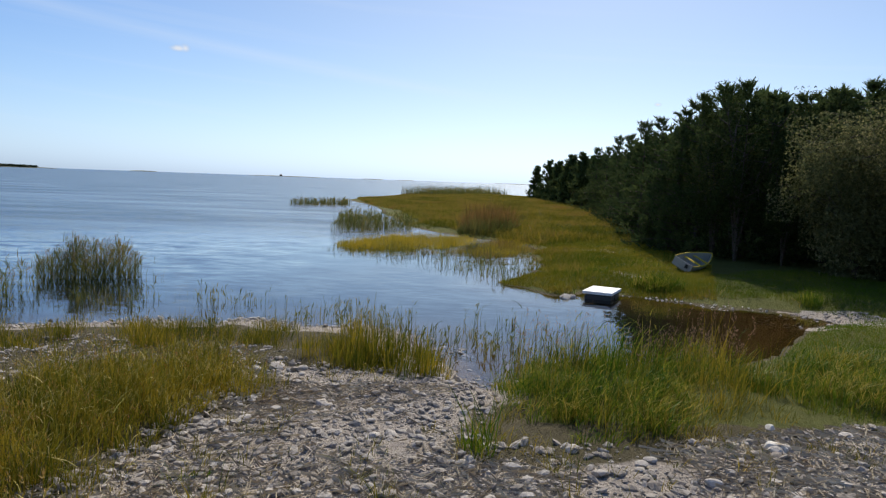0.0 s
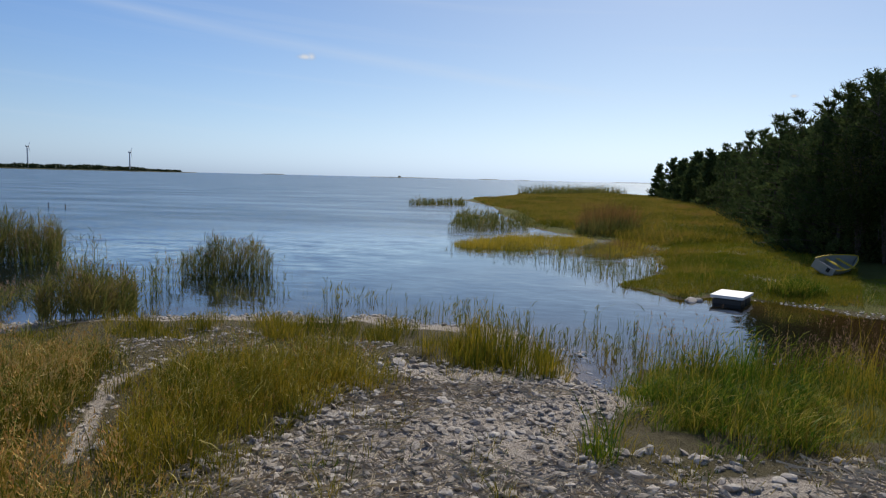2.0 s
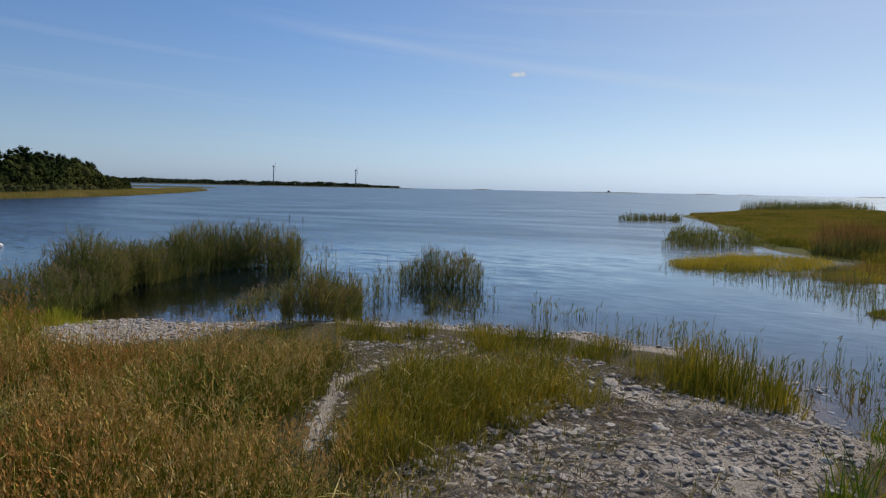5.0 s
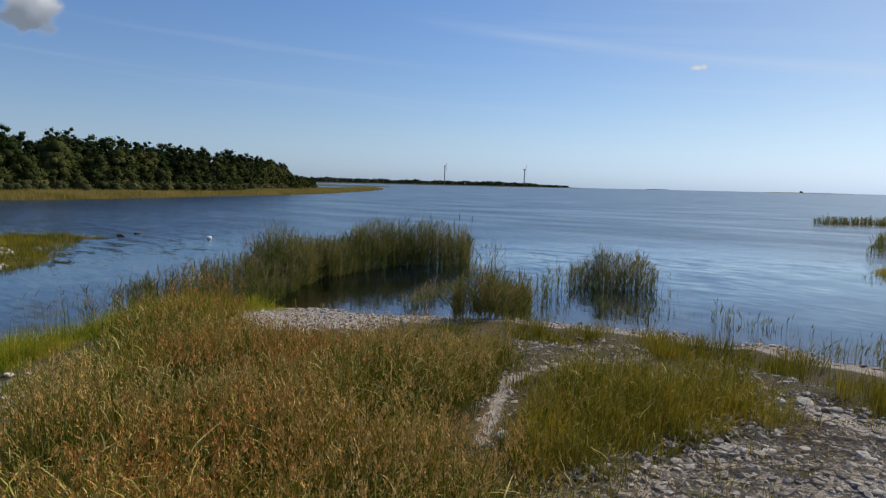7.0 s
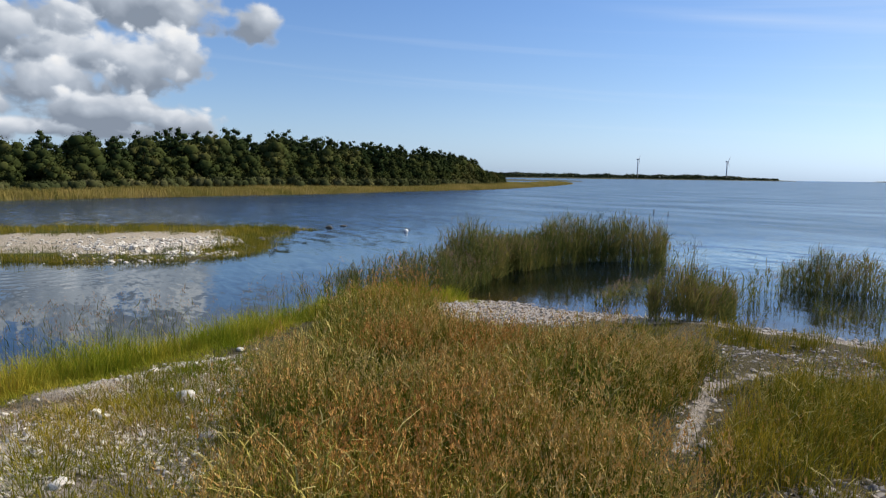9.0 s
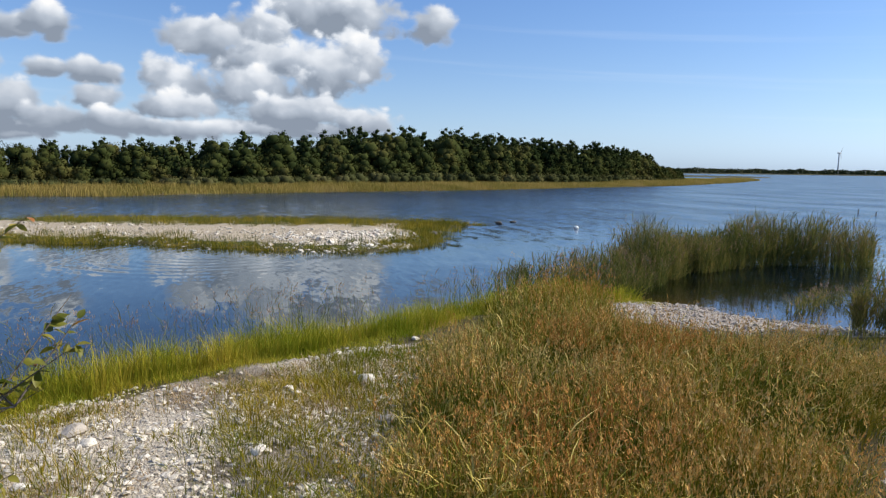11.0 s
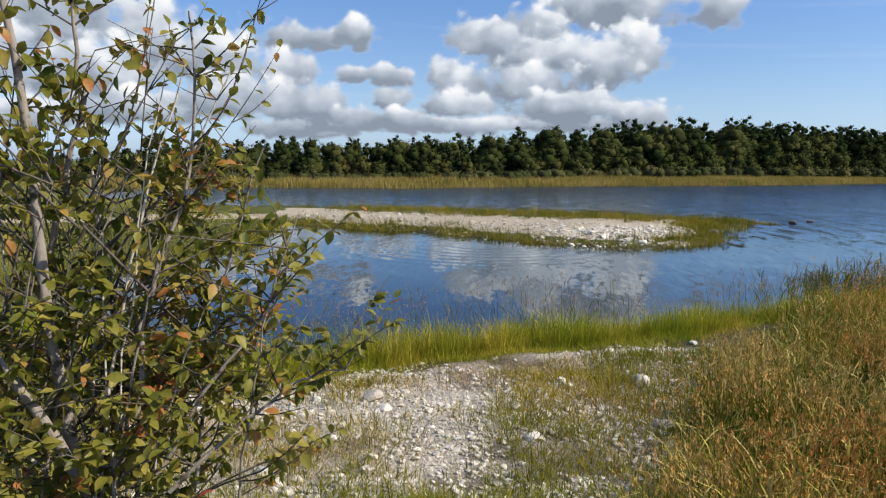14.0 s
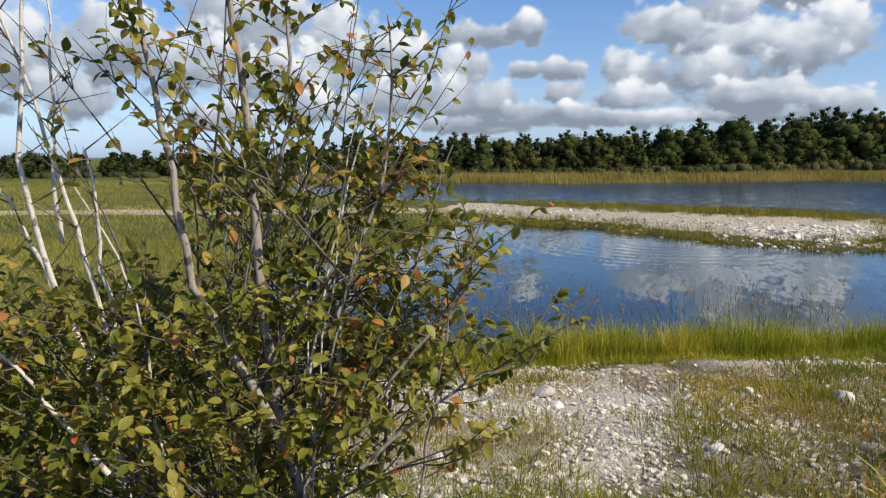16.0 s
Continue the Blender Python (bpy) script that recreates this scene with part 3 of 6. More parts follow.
chalky = inside(gx, gy, CHALKY) * smooth(away(gx, gy, CHALKY), 0, 0.7) * (0.22 + 0.75 * smooth(lattice(gx, gy, 0.75, 9), 0.3, 0.62))
on_spit = inside(gx, gy, SPITLAND)
chalky = np.maximum(chalky, on_spit * (1 - smooth(np.hypot(gx + 26.6, gy - 6.0), 1.5, 4.5)) * smooth(gd, 0.3, 1.2))
mark(me, "grit", shingle)
mark(me, "chalk", chalky)
spots = np.maximum(1 - smooth(np.hypot(gx - 6.6, gy - 28.4), 0.3, 1.0), 1 - smooth(away(gx, gy, [(4.9, 22.4), (5.6, 21.0), (6.4, 20.0)], False), 0.05, 0.3))
track = 1 - smooth(away(gx, gy, [(-16.0, -42.0), (-23.5, -28.8), (-28.0, -18.0), (-33.5, -11.0)], False), 0.6, 1.8)
mark(me, "sand", np.maximum(on_spit * smooth(gd, 0.4, 1.4) * (1 - smooth(gx, -37.5, -39.0)), np.maximum(track, spots)))
mark(me, "turf", np.clip(smooth(gd, -0.1, 0.3) * ((gr > 18) | ((gx > 1.2) & (gy > 7.6))) * (1 - on_spit * 0.4), 0, 1))
mark(me, "mud", smooth(-gd, -0.1, 0.8))
ground = tagged(new("ground", me), "stony soil with shingle, turf and a muddy shallow bed", "ground", kind="structure")

wx, wy, wf = disc_grid(np.concatenate([[0.02], np.geomspace(1, 4900, 120)]), 200)
me = mesh_of("water", np.stack([wx, wy, 0 * wx], 1), wf, M_WATER, sharp=False)
pond = smooth(wx, -13.0, -19.0) * (1 - smooth(wy, 5.0, 16.0)) * (1 - 0.7 * smooth(-wx, 40.0, 46.0))
pond = np.maximum(pond, (1 - smooth(np.hypot(wx - 5, wy - 16), 4, 12)))
pond = np.maximum(pond, 1 - smooth(np.hypot(wx - 1, wy - 26), 5, 10))
mark(me, "open_sea", np.clip(smooth(np.hypot(wx, wy), 14, 45) * (1 - pond), 0, 1))
wd = coast_distance(wx, wy)
mark(me, "shallow", smooth(wd, -3.4, -0.4) * (1 - smooth(-wx, 17.0, 22.0)))
water = tagged(new("water", me), "blue rippled sea water, brown and calm near the shore", "water", kind="structure")

# ---- builders ----


def part(name, bm, mat, parent, label=""):
    """Links a bmesh, or a finished mesh, as one part under a thing."""
    if isinstance(bm, bpy.types.Mesh):
        me = bm
    else:
        me = bpy.data.meshes.new(name)
        bm.to_mesh(me)
        bm.free()
        me.materials.append(mat)
    ob = new(name, me)
    ob.parent = parent
    if label:
        tagged(ob, label)
    return ob


def thing(name, x, y, z, label, category, group="", kind="", turn=0.0):
    ob = new(name)
    ob.empty_display_size = 0.1
    ob.matrix_basis = pose(x, y, z, 0, 0, turn)
    return tagged(ob, label, category, group, kind)


def scatter(rng, ring, density, clump=0.0, scale=1.2, seed=5, keep=None):
    """Random places inside a ring, thinned into clumps."""
    ring = np.asarray(ring, float)
    lo, hi = ring.min(0), ring.max(0)
    count = int(density * np.prod(hi - lo))
    x, y = rng.uniform(lo[0], hi[0], count), rng.uniform(lo[1], hi[1], count)
    ok = inside(x, y, ring)
    if clump:
        ok &= rng.random(count) < smooth(lattice(x, y, scale, seed), clump - 0.25, clump + 0.2)
    if keep is not None:
        ok &= keep(x, y)
    return x[ok], y[ok]


def blades(rng, x, y, tall, wide, lean=0.25, wind=(0.0, 0.0), z=None, spread=0.35, out=None, simple=False):
    """Ribbons that taper and bend: arrays of points and triangles. out: the ways in which they lean."""
    count = len(x)
    z = height(x, y) - 0.03 if z is None else z
    h = tall * rng.uniform(1 - spread, 1 + spread, count) if np.isscalar(tall) else tall
    w = wide * rng.uniform(0.6, 1.4, count)
    a = rng.uniform(0, 2 * np.pi, count)
    sx, sy = np.cos(a) * w / 2, np.sin(a) * w / 2
    b = rng.uniform(0, 2 * np.pi, count) if out is None else out
    amount = np.abs(rng.normal(0, lean, count))
    gust = rng.uniform(0.3, 1.7, count)
    bx, by = h * (np.cos(b) * amount + wind[0] * gust), h * (np.sin(b) * amount + wind[1] * gust)
    if simple:
        tips = np.stack([x + bx, y + by, z + h * 0.9], 1)
        v = np.stack([np.stack([x - sx, y - sy, z], 1), np.stack([x + sx, y + sy, z], 1), tips], 1).reshape(-1, 3)
        return v, np.arange(count * 3).reshape(-1, 3), tips
    rows = []
    for s, k in ((0.0, 0.9), (0.5, 1.0), (0.82, 0.6)):
        cx, cy, cz = x + bx * s ** 1.8, y + by * s ** 1.8, z + h * (s - 0.12 * s * s)
        rows += [np.stack([cx - sx * k, cy - sy * k, cz], 1), np.stack([cx + sx * k, cy + sy * k, cz], 1)]
    rows.append(np.stack([x + bx, y + by, z + h * 0.88], 1))
    v = np.stack(rows, 1).reshape(-1, 3)
    t = np.array([(0, 1, 3), (0, 3, 2), (2, 3, 5), (2, 5, 4), (4, 5, 6)])
    f = (np.arange(count)[:, None, None] * 7 + t[None]).reshape(-1, 3)
    tips = np.stack([x + bx, y + by, z + h * 0.88], 1)
    return v, f, tips


def tufts(rng, ring, density, per, radius, tall, fade=0.7, clump=0.0, scale=1.0, seed=5, keep=None, uneven=0.28):
    """Tufts of blades that thin out and shorten towards the edge of a ring: places, heights and leans."""
    x, y = scatter(rng, ring, density, clump, scale, seed, keep)
    e = away(x, y, ring) + (lattice(x, y, 1.7, seed + 3) - 0.5) * fade
    ok = rng.random(len(x)) < smooth(e, -0.1 * fade, fade)
    x, y, e = x[ok], y[ok], e[ok]
    size = tall * np.exp(np.clip(rng.normal(0, uneven, len(x)), -0.9, 0.42)) * (0.55 + 0.45 * smooth(e, 0, fade * 1.4)) * (0.7 + 0.6 * lattice(x, y, 0.8, seed + 7))
    n = rng.poisson(per, len(x)) + 2
    k = np.repeat(np.arange(len(x)), n)
    ox, oy = rng.normal(0, radius, len(k)), rng.normal(0, radius, len(k))
    return x[k] + ox, y[k] + oy, size[k] * rng.uniform(0.45, 1.12, len(k)), np.arctan2(oy, ox) + rng.normal(0, 0.6, len(k))


def heads(rng, tips, long, wide, per=10):
    """Loose seed heads at the tips of stalks: a few small spikelets each."""
    count = len(tips) * per
    ln = np.repeat(long * rng.uniform(0.6, 1.3, len(tips)), per)
    a = np.repeat(rng.uniform(0, 2 * np.pi, len(tips)), per)
    d = np.stack([np.cos(a) * 0.35, np.sin(a) * 0.35, np.full(count, 0.9)], 1)
    s = rng.uniform(-0.4, 0.65, count)
    off = rng.normal(0, 1, (count, 3)) * (wide * (0.8 - s))[:, None]
    at = np.repeat(tips, per, 0) + d * (ln * s)[:, None] + off
    w = d + off / wide * 0.35 + rng.normal(0, 0.2, (count, 3))
    w /= np.linalg.norm(w, axis=1)[:, None]
    p = np.cross(w, rng.normal(0, 1, (count, 3)))
    p /= np.linalg.norm(p, axis=1)[:, None]
    k = (ln * 0.21)[:, None]
    return np.stack([at - p * k * 0.14, at + p * k * 0.14, at + w * k], 1).reshape(-1, 3), np.arange(count * 3).reshape(-1, 3)


def joined(pieces):
    vs, fs, base = [], [], 0
    for v, f in pieces:
        vs.append(v), fs.append(f + base)
        base += len(v)
    return np.concatenate(vs), np.concatenate(fs)


def patch(name, label, category, seed, layers, seeds=None, far=False, leafy=None, kinds=("blades", "stalks", "straw", "herbs")):
    """A stand of grass or reeds. layers: ((x, y, tall, out), wide, lean, material); seeds: (share, long, wide, material) for the last layer."""
    rng = np.random.default_rng(seed)
    x0, y0 = float(np.mean(layers[0][0][0])), float(np.mean(layers[0][0][1]))
    z0 = float(height(np.array([x0]), np.array([y0]))[0])
    top = thing(name, x0, y0, z0, label, category, kind="stuff")
    shift = np.array([x0, y0, z0])
    for i, ((x, y, tall, out), wide, lean, mat) in enumerate(layers):
        v, f, tips = blades(rng, x, y, tall, wide, lean, wind=WIND, out=out, simple=far)
        part(kinds[i], mesh_of(name, v - shift, f, mat), None, top)
        if leafy and i == 0:
            v, f = flecks(rng, layers[0][0], leafy[0], 0.4, 1.0, leafy[1], leafy[2])
            part("side_leaves", mesh_of(name, v - shift, f, leafy[3]), None, top)
        if seeds and i == len(layers) - 1:
            pick = tips[(rng.random(len(tips)) < seeds[0]) & (tall > np.median(tall) * 0.8)]
            v, f = heads(rng, pick, seeds[1], seeds[2])
            part("seed_heads", mesh_of(name, v - shift, f, seeds[3]), None, top)
    return top


def flecks(rng, base, share, low, high, long, wide):
    """Side leaves that stand out from the stalks at all heights: pale flecks among the grass."""
    x, y, tall, out = base
    pick = np.nonzero(rng.random(len(x)) < share)[0]
    x, y, tall = x[pick], y[pick], tall[pick]
    z = height(x, y) + tall * rng.uniform(low, high, len(x))
    v, f, _ = blades(rng, x + rng.normal(0, 0.03, len(x)), y + rng.normal(0, 0.03, len(x)), long * rng.uniform(0.5, 1.3, len(x)), wide, 1.1, (0.5, -0.2), z=z)
    return v, f


def spread(rng, ring, density, tall, clump=0.0, scale=1.0, seed=5, keep=None):
    """Single blades, for stands that are seen from afar."""
    x, y = scatter(rng, ring, density, clump, scale, seed, keep)
    return x, y, tall * rng.uniform(0.6, 1.3, len(x)) * (0.7 + 0.6 * lattice(x, y, scale * 0.8, seed + 2)), rng.uniform(0, 2 * np.pi, len(x))


WIND = (0.05, -0.02)
ON_LAND = lambda x, y: coast_distance(x, y) > 0.1
FAR_LOW = lambda x, y: away(x, y, PATH, False) > 0.16 * lattice(x, y, 2.0, 44) - 0.02

# ---- meadows and shore grass ----
rng = np.random.default_rng(11)
MEADOW = [(-2.4, 3.6), (-3.0, 2.0), (-3.8, 0.9), (-4.7, 0.5), (-5.8, 1.1), (-7.2, 1.75), (-8.8, 2.5), (-10.2, 3.3), (-11.4, 4.2), (-12.0, 5.2), (-11.4, 6.0), (-10.2, 6.0), (-8.8, 7.0), (-7.4, 8.1), (-6.0, 8.6), (-5.55, 7.6), (-5.0, 6.4), (-4.4, 5.3), (-3.8, 4.6), (-2.6, 4.6)]
patch("meadow", "tall dry meadow grass, olive and rust-brown with seed heads", "grass", 1,
      [(tufts(rng, MEADOW, 54, 25, 0.08, 0.40, 0.35, 0.22, 1.6, 6, FAR_LOW, 0.42), 0.006, 0.45, M_MEADOW),
       (tufts(rng, MEADOW, 46, 12, 0.10, 0.66, 0.5, 0.3, 1.1, 8, lambda x, y: (x > -11.0) & (np.hypot(x, y) < 10.8)), 0.0045, 0.22, M_MEADOW)], (0.52, 0.17, 0.014, M_SEED), leafy=(0.34, 0.15, 0.010, M_FLECK))
MIXED = [(-12.6, 5.0), (-13.4, 6.2), (-13.4, 7.8), (-12.3, 7.4), (-11.2, 7.0), (-10.4, 6.4), (-10.8, 4.4)]
patch("meadow_edge", "rank rust-tipped grass where the meadow meets the reeds", "grass", 9,
      [(tufts(rng, MIXED, 40, 18, 0.08, 0.42, 0.5, 0.2, 1.0, 16), 0.008, 0.35, M_MEADOW),
       (tufts(rng, MIXED, 34, 10, 0.09, 0.78, 0.5, 0.25, 1.0, 18), 0.006, 0.2, M_GOLD)], (0.4, 0.18, 0.02, M_SEED), leafy=(0.4, 0.13, 0.012, M_FLECK))
TONGUE = [(-2.5, 4.3), (-3.8, 4.8), (-4.6, 5.9), (-5.3, 7.1), (-5.3, 8.4), (-4.7, 9.4), (-3.2, 9.9), (-2.4, 9.2), (-2.0, 8.0), (-2.7, 6.8)]
patch("grass_tongue", "yellow-green shore grass on a stony rise", "grass", 2,
      [(tufts(rng, TONGUE, 60, 22, 0.08, 0.40, 0.6, 0.22, 1.3, 7, FAR_LOW, 0.42), 0.007, 0.4, M_GOLD),
       (tufts(rng, TONGUE, 20, 7, 0.06, 0.58, 0.5, 0.3, 1.1, 7), 0.006, 0.3, M_GOLD)], (0.6, 0.08, 0.009, M_SEED), leafy=(0.35, 0.09, 0.008, M_FLECK))
FRINGE = [(-10.2, 9.6), (-7.2, 9.0), (-5.0, 10.0), (-2.6, 10.2), (-1.6, 9.5), (0.6, 9.2), (0.5, 10.6), (-0.6, 12.4), (-2.4, 13.2), (-5.0, 13.2), (-8.8, 12.0)]
patch("shore_fringe", "golden tufts of grass along the shingle shore", "grass", 3,
      [(tufts(rng, FRINGE, 26, 24, 0.08, 0.32, 0.3, 0.48, 0.9, 3, lambda x, y: coast_distance(x, y) > 0.7 + 1.3 * lattice(x, y, 0.7, 45)), 0.007, 0.35, M_GOLD)])
STAND = [(-2.2, 10.0), (-1.4, 9.5), (-0.2, 9.2), (0.4, 9.8), (0.1, 11.0), (-1.8, 11.4)]
patch("sedge_stand", "upright yellow-green sedge by the water's edge", "grass", 4, [(tufts(rng, STAND, 34, 20, 0.09, 0.52, 0.5, 0.2, 1.4, 5, None, 0.4), 0.009, 0.2, M_GOLD)])
SEDGE = [(0.35, 6.6), (1.3, 6.7), (2.4, 6.9), (3.2, 7.5), (5.4, 8.0), (7.6, 8.6), (8.0, 10.2), (6.4, 11.6), (5.2, 11.4), (3.4, 10.8), (1.4, 10.8), (0.7, 9.8), (0.8, 8.0), (0.3, 7.2)]
patch("sedge_bed", "lush green sedge and coarse grass by the inlet", "grass", 5,
      [(tufts(rng, SEDGE, 56, 18, 0.07, 0.30, 0.5, 0.45, 1.3, 12, uneven=0.55), 0.008, 0.55, M_SEDGE),
       (tufts(rng, SEDGE, 10, 14, 0.09, 0.44, 0.6, 0.5, 0.9, 51, uneven=0.5), 0.007, 0.45, M_GOLD)], leafy=(0.45, 0.11, 0.010, M_SEDGE))
TALL = [(0.7, 9.6), (2.0, 9.0), (3.6, 8.8), (4.8, 9.6), (4.6, 11.0), (3.4, 11.0), (2.4, 11.2), (1.2, 11.2)]
patch("tall_sedge", "tall upright sedge with brown plumes at the inlet's edge", "grass", 15,
      [(tufts(rng, TALL, 24, 11, 0.07, 0.60, 0.3, 0.42, 1.3, 14, uneven=0.4), 0.009, 0.22, M_SEDGE),
       (tufts(rng, TALL, 12, 6, 0.07, 0.88, 0.3, 0.4, 0.9, 66), 0.007, 0.14, M_GOLD)], (0.8, 0.15, 0.014, M_PLUME), leafy=(0.5, 0.16, 0.012, M_SEDGE))
patch("low_turf", "short bright green turf on the inlet's bank", "grass", 10,
      [(spread(rng, [(4.5, 8.0), (12.0, 7.0), (17.0, 16.0), (12.0, 23.0), (7.0, 21.0), (6.0, 18.4), (9.0, 17.8), (9.8, 16.0), (7.8, 14.2), (6.2, 12.6)], 1050, 0.11, 0.12, 0.7, 31, ON_LAND), 0.013, 0.7, M_LAWN)], far=True)
for label, cx, cy, a, tall, mat in (("yellow-green tussock on the grass beside the boat", 6.2, 19.2, 0.7, 0.45, M_SEDGE), ("leafy weed clump on the shaded lawn", 9.6, 17.6, 0.45, 0.5, M_SEDGE), ("dry brown weeds beside the dock", 3.3, 18.3, 0.25, 0.35, M_MEADOW),
                                    ("lone green tuft on the shingle", 0.5, 6.5, 0.3, 0.46, M_SEDGE), ("low yellow-green herb cushion on the shingle", -2.1, 5.75, 0.16, 0.1, M_LAWN)):
    ring = [(cx + a * math.cos(k), cy + a * math.sin(k)) for k in np.linspace(0, 6, 12)]
    patch("tussock", label, "grass", int(cx * 10) + 200, [(tufts(rng, ring, 90, 16, 0.06, tall, 0.3, 0.0, 1.0, 6), 0.010, 0.5, mat)])
BANKS = [(-15.5, 9), (-11, 9), (-7.5, -4.5), (-8.5, -9), (-12, -9)]
patch("bank_grass", "bright yellow-green grass fringing the pond bank", "grass", 6,
      [(tufts(rng, BANKS, 75, 24, 0.09, 0.46, 0.3, 0.12, 0.8, 9, lambda x, y: np.abs(coast_distance(x, y) - 0.1) < 0.5, 0.35), 0.007, 0.42, M_BANK)])
patch("thin_grass", "thin pale grass along the meadow's stony edge", "grass", 16,
      [(tufts(rng, [(-3.6, 0.9), (-3.4, 0.0), (-4.6, 0.0), (-6.2, 0.9), (-7.6, 1.4), (-9.2, 2.2), (-10.8, 3.0), (-11.2, 4.2), (-8.8, 3.2), (-7.2, 2.5), (-5.8, 1.9)], 14, 11, 0.10, 0.30, 0.15, 0.3, 1.2, 68, None, 0.4), 0.005, 0.45, M_FIELD)], (0.3, 0.10, 0.012, M_SEED))
patch("bank_verge", "short straw-coloured grass behind the pond bank", "grass", 11,
      [(tufts(rng, BANKS, 80, 18, 0.09, 0.15, 0.3, 0.12, 1.0, 19, lambda x, y: np.abs(coast_distance(x, y) - 0.65) < 0.4), 0.006, 0.6, M_BANK)])
patch("pond_reeds", "thin reeds standing in the pond margin", "reeds", 7,
      [(spread(rng, BANKS, 60, 0.80, 0.52, 0.7, 4, lambda x, y: np.abs(coast_distance(x, y) + 0.5) < 0.6), 0.006, 0.22, M_REED)], (0.9, 0.18, 0.03, M_PLUME), leafy=(0.9, 0.2, 0.008, M_REED))
RUBBLY = [(-8.4, -3.4), (-9.0, -1.4), (-9.8, 0.4), (-10.6, 3.4), (-8.6, 3.2), (-6.2, 2.2), (-4.0, 1.4), (-3.4, -0.8), (-4.6, -3.8), (-7.0, -4.6)]
patch("scrub_grass", "short grey-green tufts among limestone rubble", "grass", 8,
      [(tufts(rng, RUBBLY, 62, 20, 0.10, 0.15, 0.3, 0.50, 0.75, 15), 0.007, 0.8, M_TURF),
       (tufts(rng, RUBBLY, 7, 8, 0.08, 0.34, 0.2, 0.4, 1.2, 17), 0.004, 0.4, M_GOLD),
       (tufts(rng, RUBBLY, 44, 22, 0.12, 0.10, 0.3, 0.58, 0.8, 27), 0.007, 1.3, M_DRY)])
STRAY = [(-11.0, 8.4), (-6.4, 8.2), (-3.0, 3.6), (0.0, 4.6), (6.0, 6.6), (7.0, 8.6), (1.0, 9.6), (0.2, 12.8), (-4.0, 13.4), (-9.0, 12.0)]
patch("stray_grass", "stray small tufts scattered over the shingle", "grass", 13,
      [(tufts(rng, STRAY, 6, 14, 0.06, 0.19, 0.2, 0.42, 0.7, 61, ON_LAND, 0.5), 0.006, 0.7, M_GOLD), (tufts(rng, STRAY, 1.6, 14, 0.06, 0.12, 0.2, 0.45, 0.8, 62, ON_LAND, 0.5), 0.006, 0.9, M_SEDGE)])
WASTE = [(-3.6, -3.2), (-6.8, -4.0), (-8.6, -4.4), (-9.6, -7.5), (-13.0, -10.6), (-18.0, -12.0), (-16.0, -22.0), (-8.0, -14.0), (-3.0, -7.0)]
patch("waste_grass", "yellowing rough grass beside the pond's end", "grass", 14, [(spread(rng, WASTE, 420, 0.24, 0.05, 0.8, 63, ON_LAND), 0.014, 0.6, M_FIELD)], far=True)
HERBS = [(-2.0, -2.2), (-3.2, -3.2), (-4.6, -3.0), (-6.0, -5.0), (-8.0, -6.0), (-9.0, -11.0), (-5.0, -10.0), (-1.5, -4.5)]
patch("rank_grass", "rank green grass behind the shrub", "grass", 12, [(tufts(rng, HERBS, 26, 20, 0.10, 0.36, 0.3, 0.1, 0.8, 33), 0.009, 0.5, M_SEDGE)])

# ---- reed beds ----


def reed_bed(name, label, seed, ring, density, tall, clump=0.0, leaves=4.0, keep=None, wide=0.007):
    rng = np.random.default_rng(seed)
    density = density * 0.9 if wide < 0.01 else density
    x, y = scatter(rng, ring, density, clump, 1.0, seed, keep)
    m = int(len(x) * leaves * 1.9)
    pick = rng.integers(0, max(len(x), 1), m)
    x0, y0 = float(x.mean()), float(y.mean())
    shift = np.array([x0, y0, -0.1])
    top = thing(name, x0, y0, -0.1, label, "reeds", "reed beds", "stuff")
    h = tall * rng.uniform(0.6, 1.12, len(x)) * (0.6 + 0.75 * lattice(x, y, 0.9, seed)) * (0.62 + 0.38 * smooth(away(x, y, ring) + 0.5 * lattice(x, y, 2.0, seed + 1), 0.1, 0.8))
    root = np.maximum(height(x, y) - 0.03, -0.3)
    h = h - np.minimum(root, 0)
    v, f, tips = blades(rng, x, y, h, wide, 0.13, WIND, z=root)
    part("stalks", mesh_of(name, v - shift, f, M_REED), None, top)
    if m:
        s = rng.uniform(0.12, 0.92, m)
        z = root[pick] + h[pick] * s
        v, f, _ = blades(rng, x[pick] + rng.normal(0, 0.02, m), y[pick] + rng.normal(0, 0.02, m), 0.30 * tall * rng.uniform(0.5, 1.2, m), wide * 2.0, 0.95, (0.18, -0.08), z=z)
        part("leaves", mesh_of(name, v - shift, f, M_REED), None, top)
        if leaves > 1:
            v, f = heads(rng, tips[rng.random(len(tips)) < 0.7], 0.20, 0.03, 12)
            part("plumes", mesh_of(name, v - shift, f, M_PLUME), None, top)
    return top


def oval(x, y, a, b, turn=0.0, n=20):
    c, s = math.cos(radians(turn)), math.sin(radians(turn))
    return [(x + a * math.cos(k) * c - b * math.sin(k) * s, y + a * math.cos(k) * s + b * math.sin(k) * c) for k in np.linspace(0, 2 * np.pi, n, endpoint=False)]


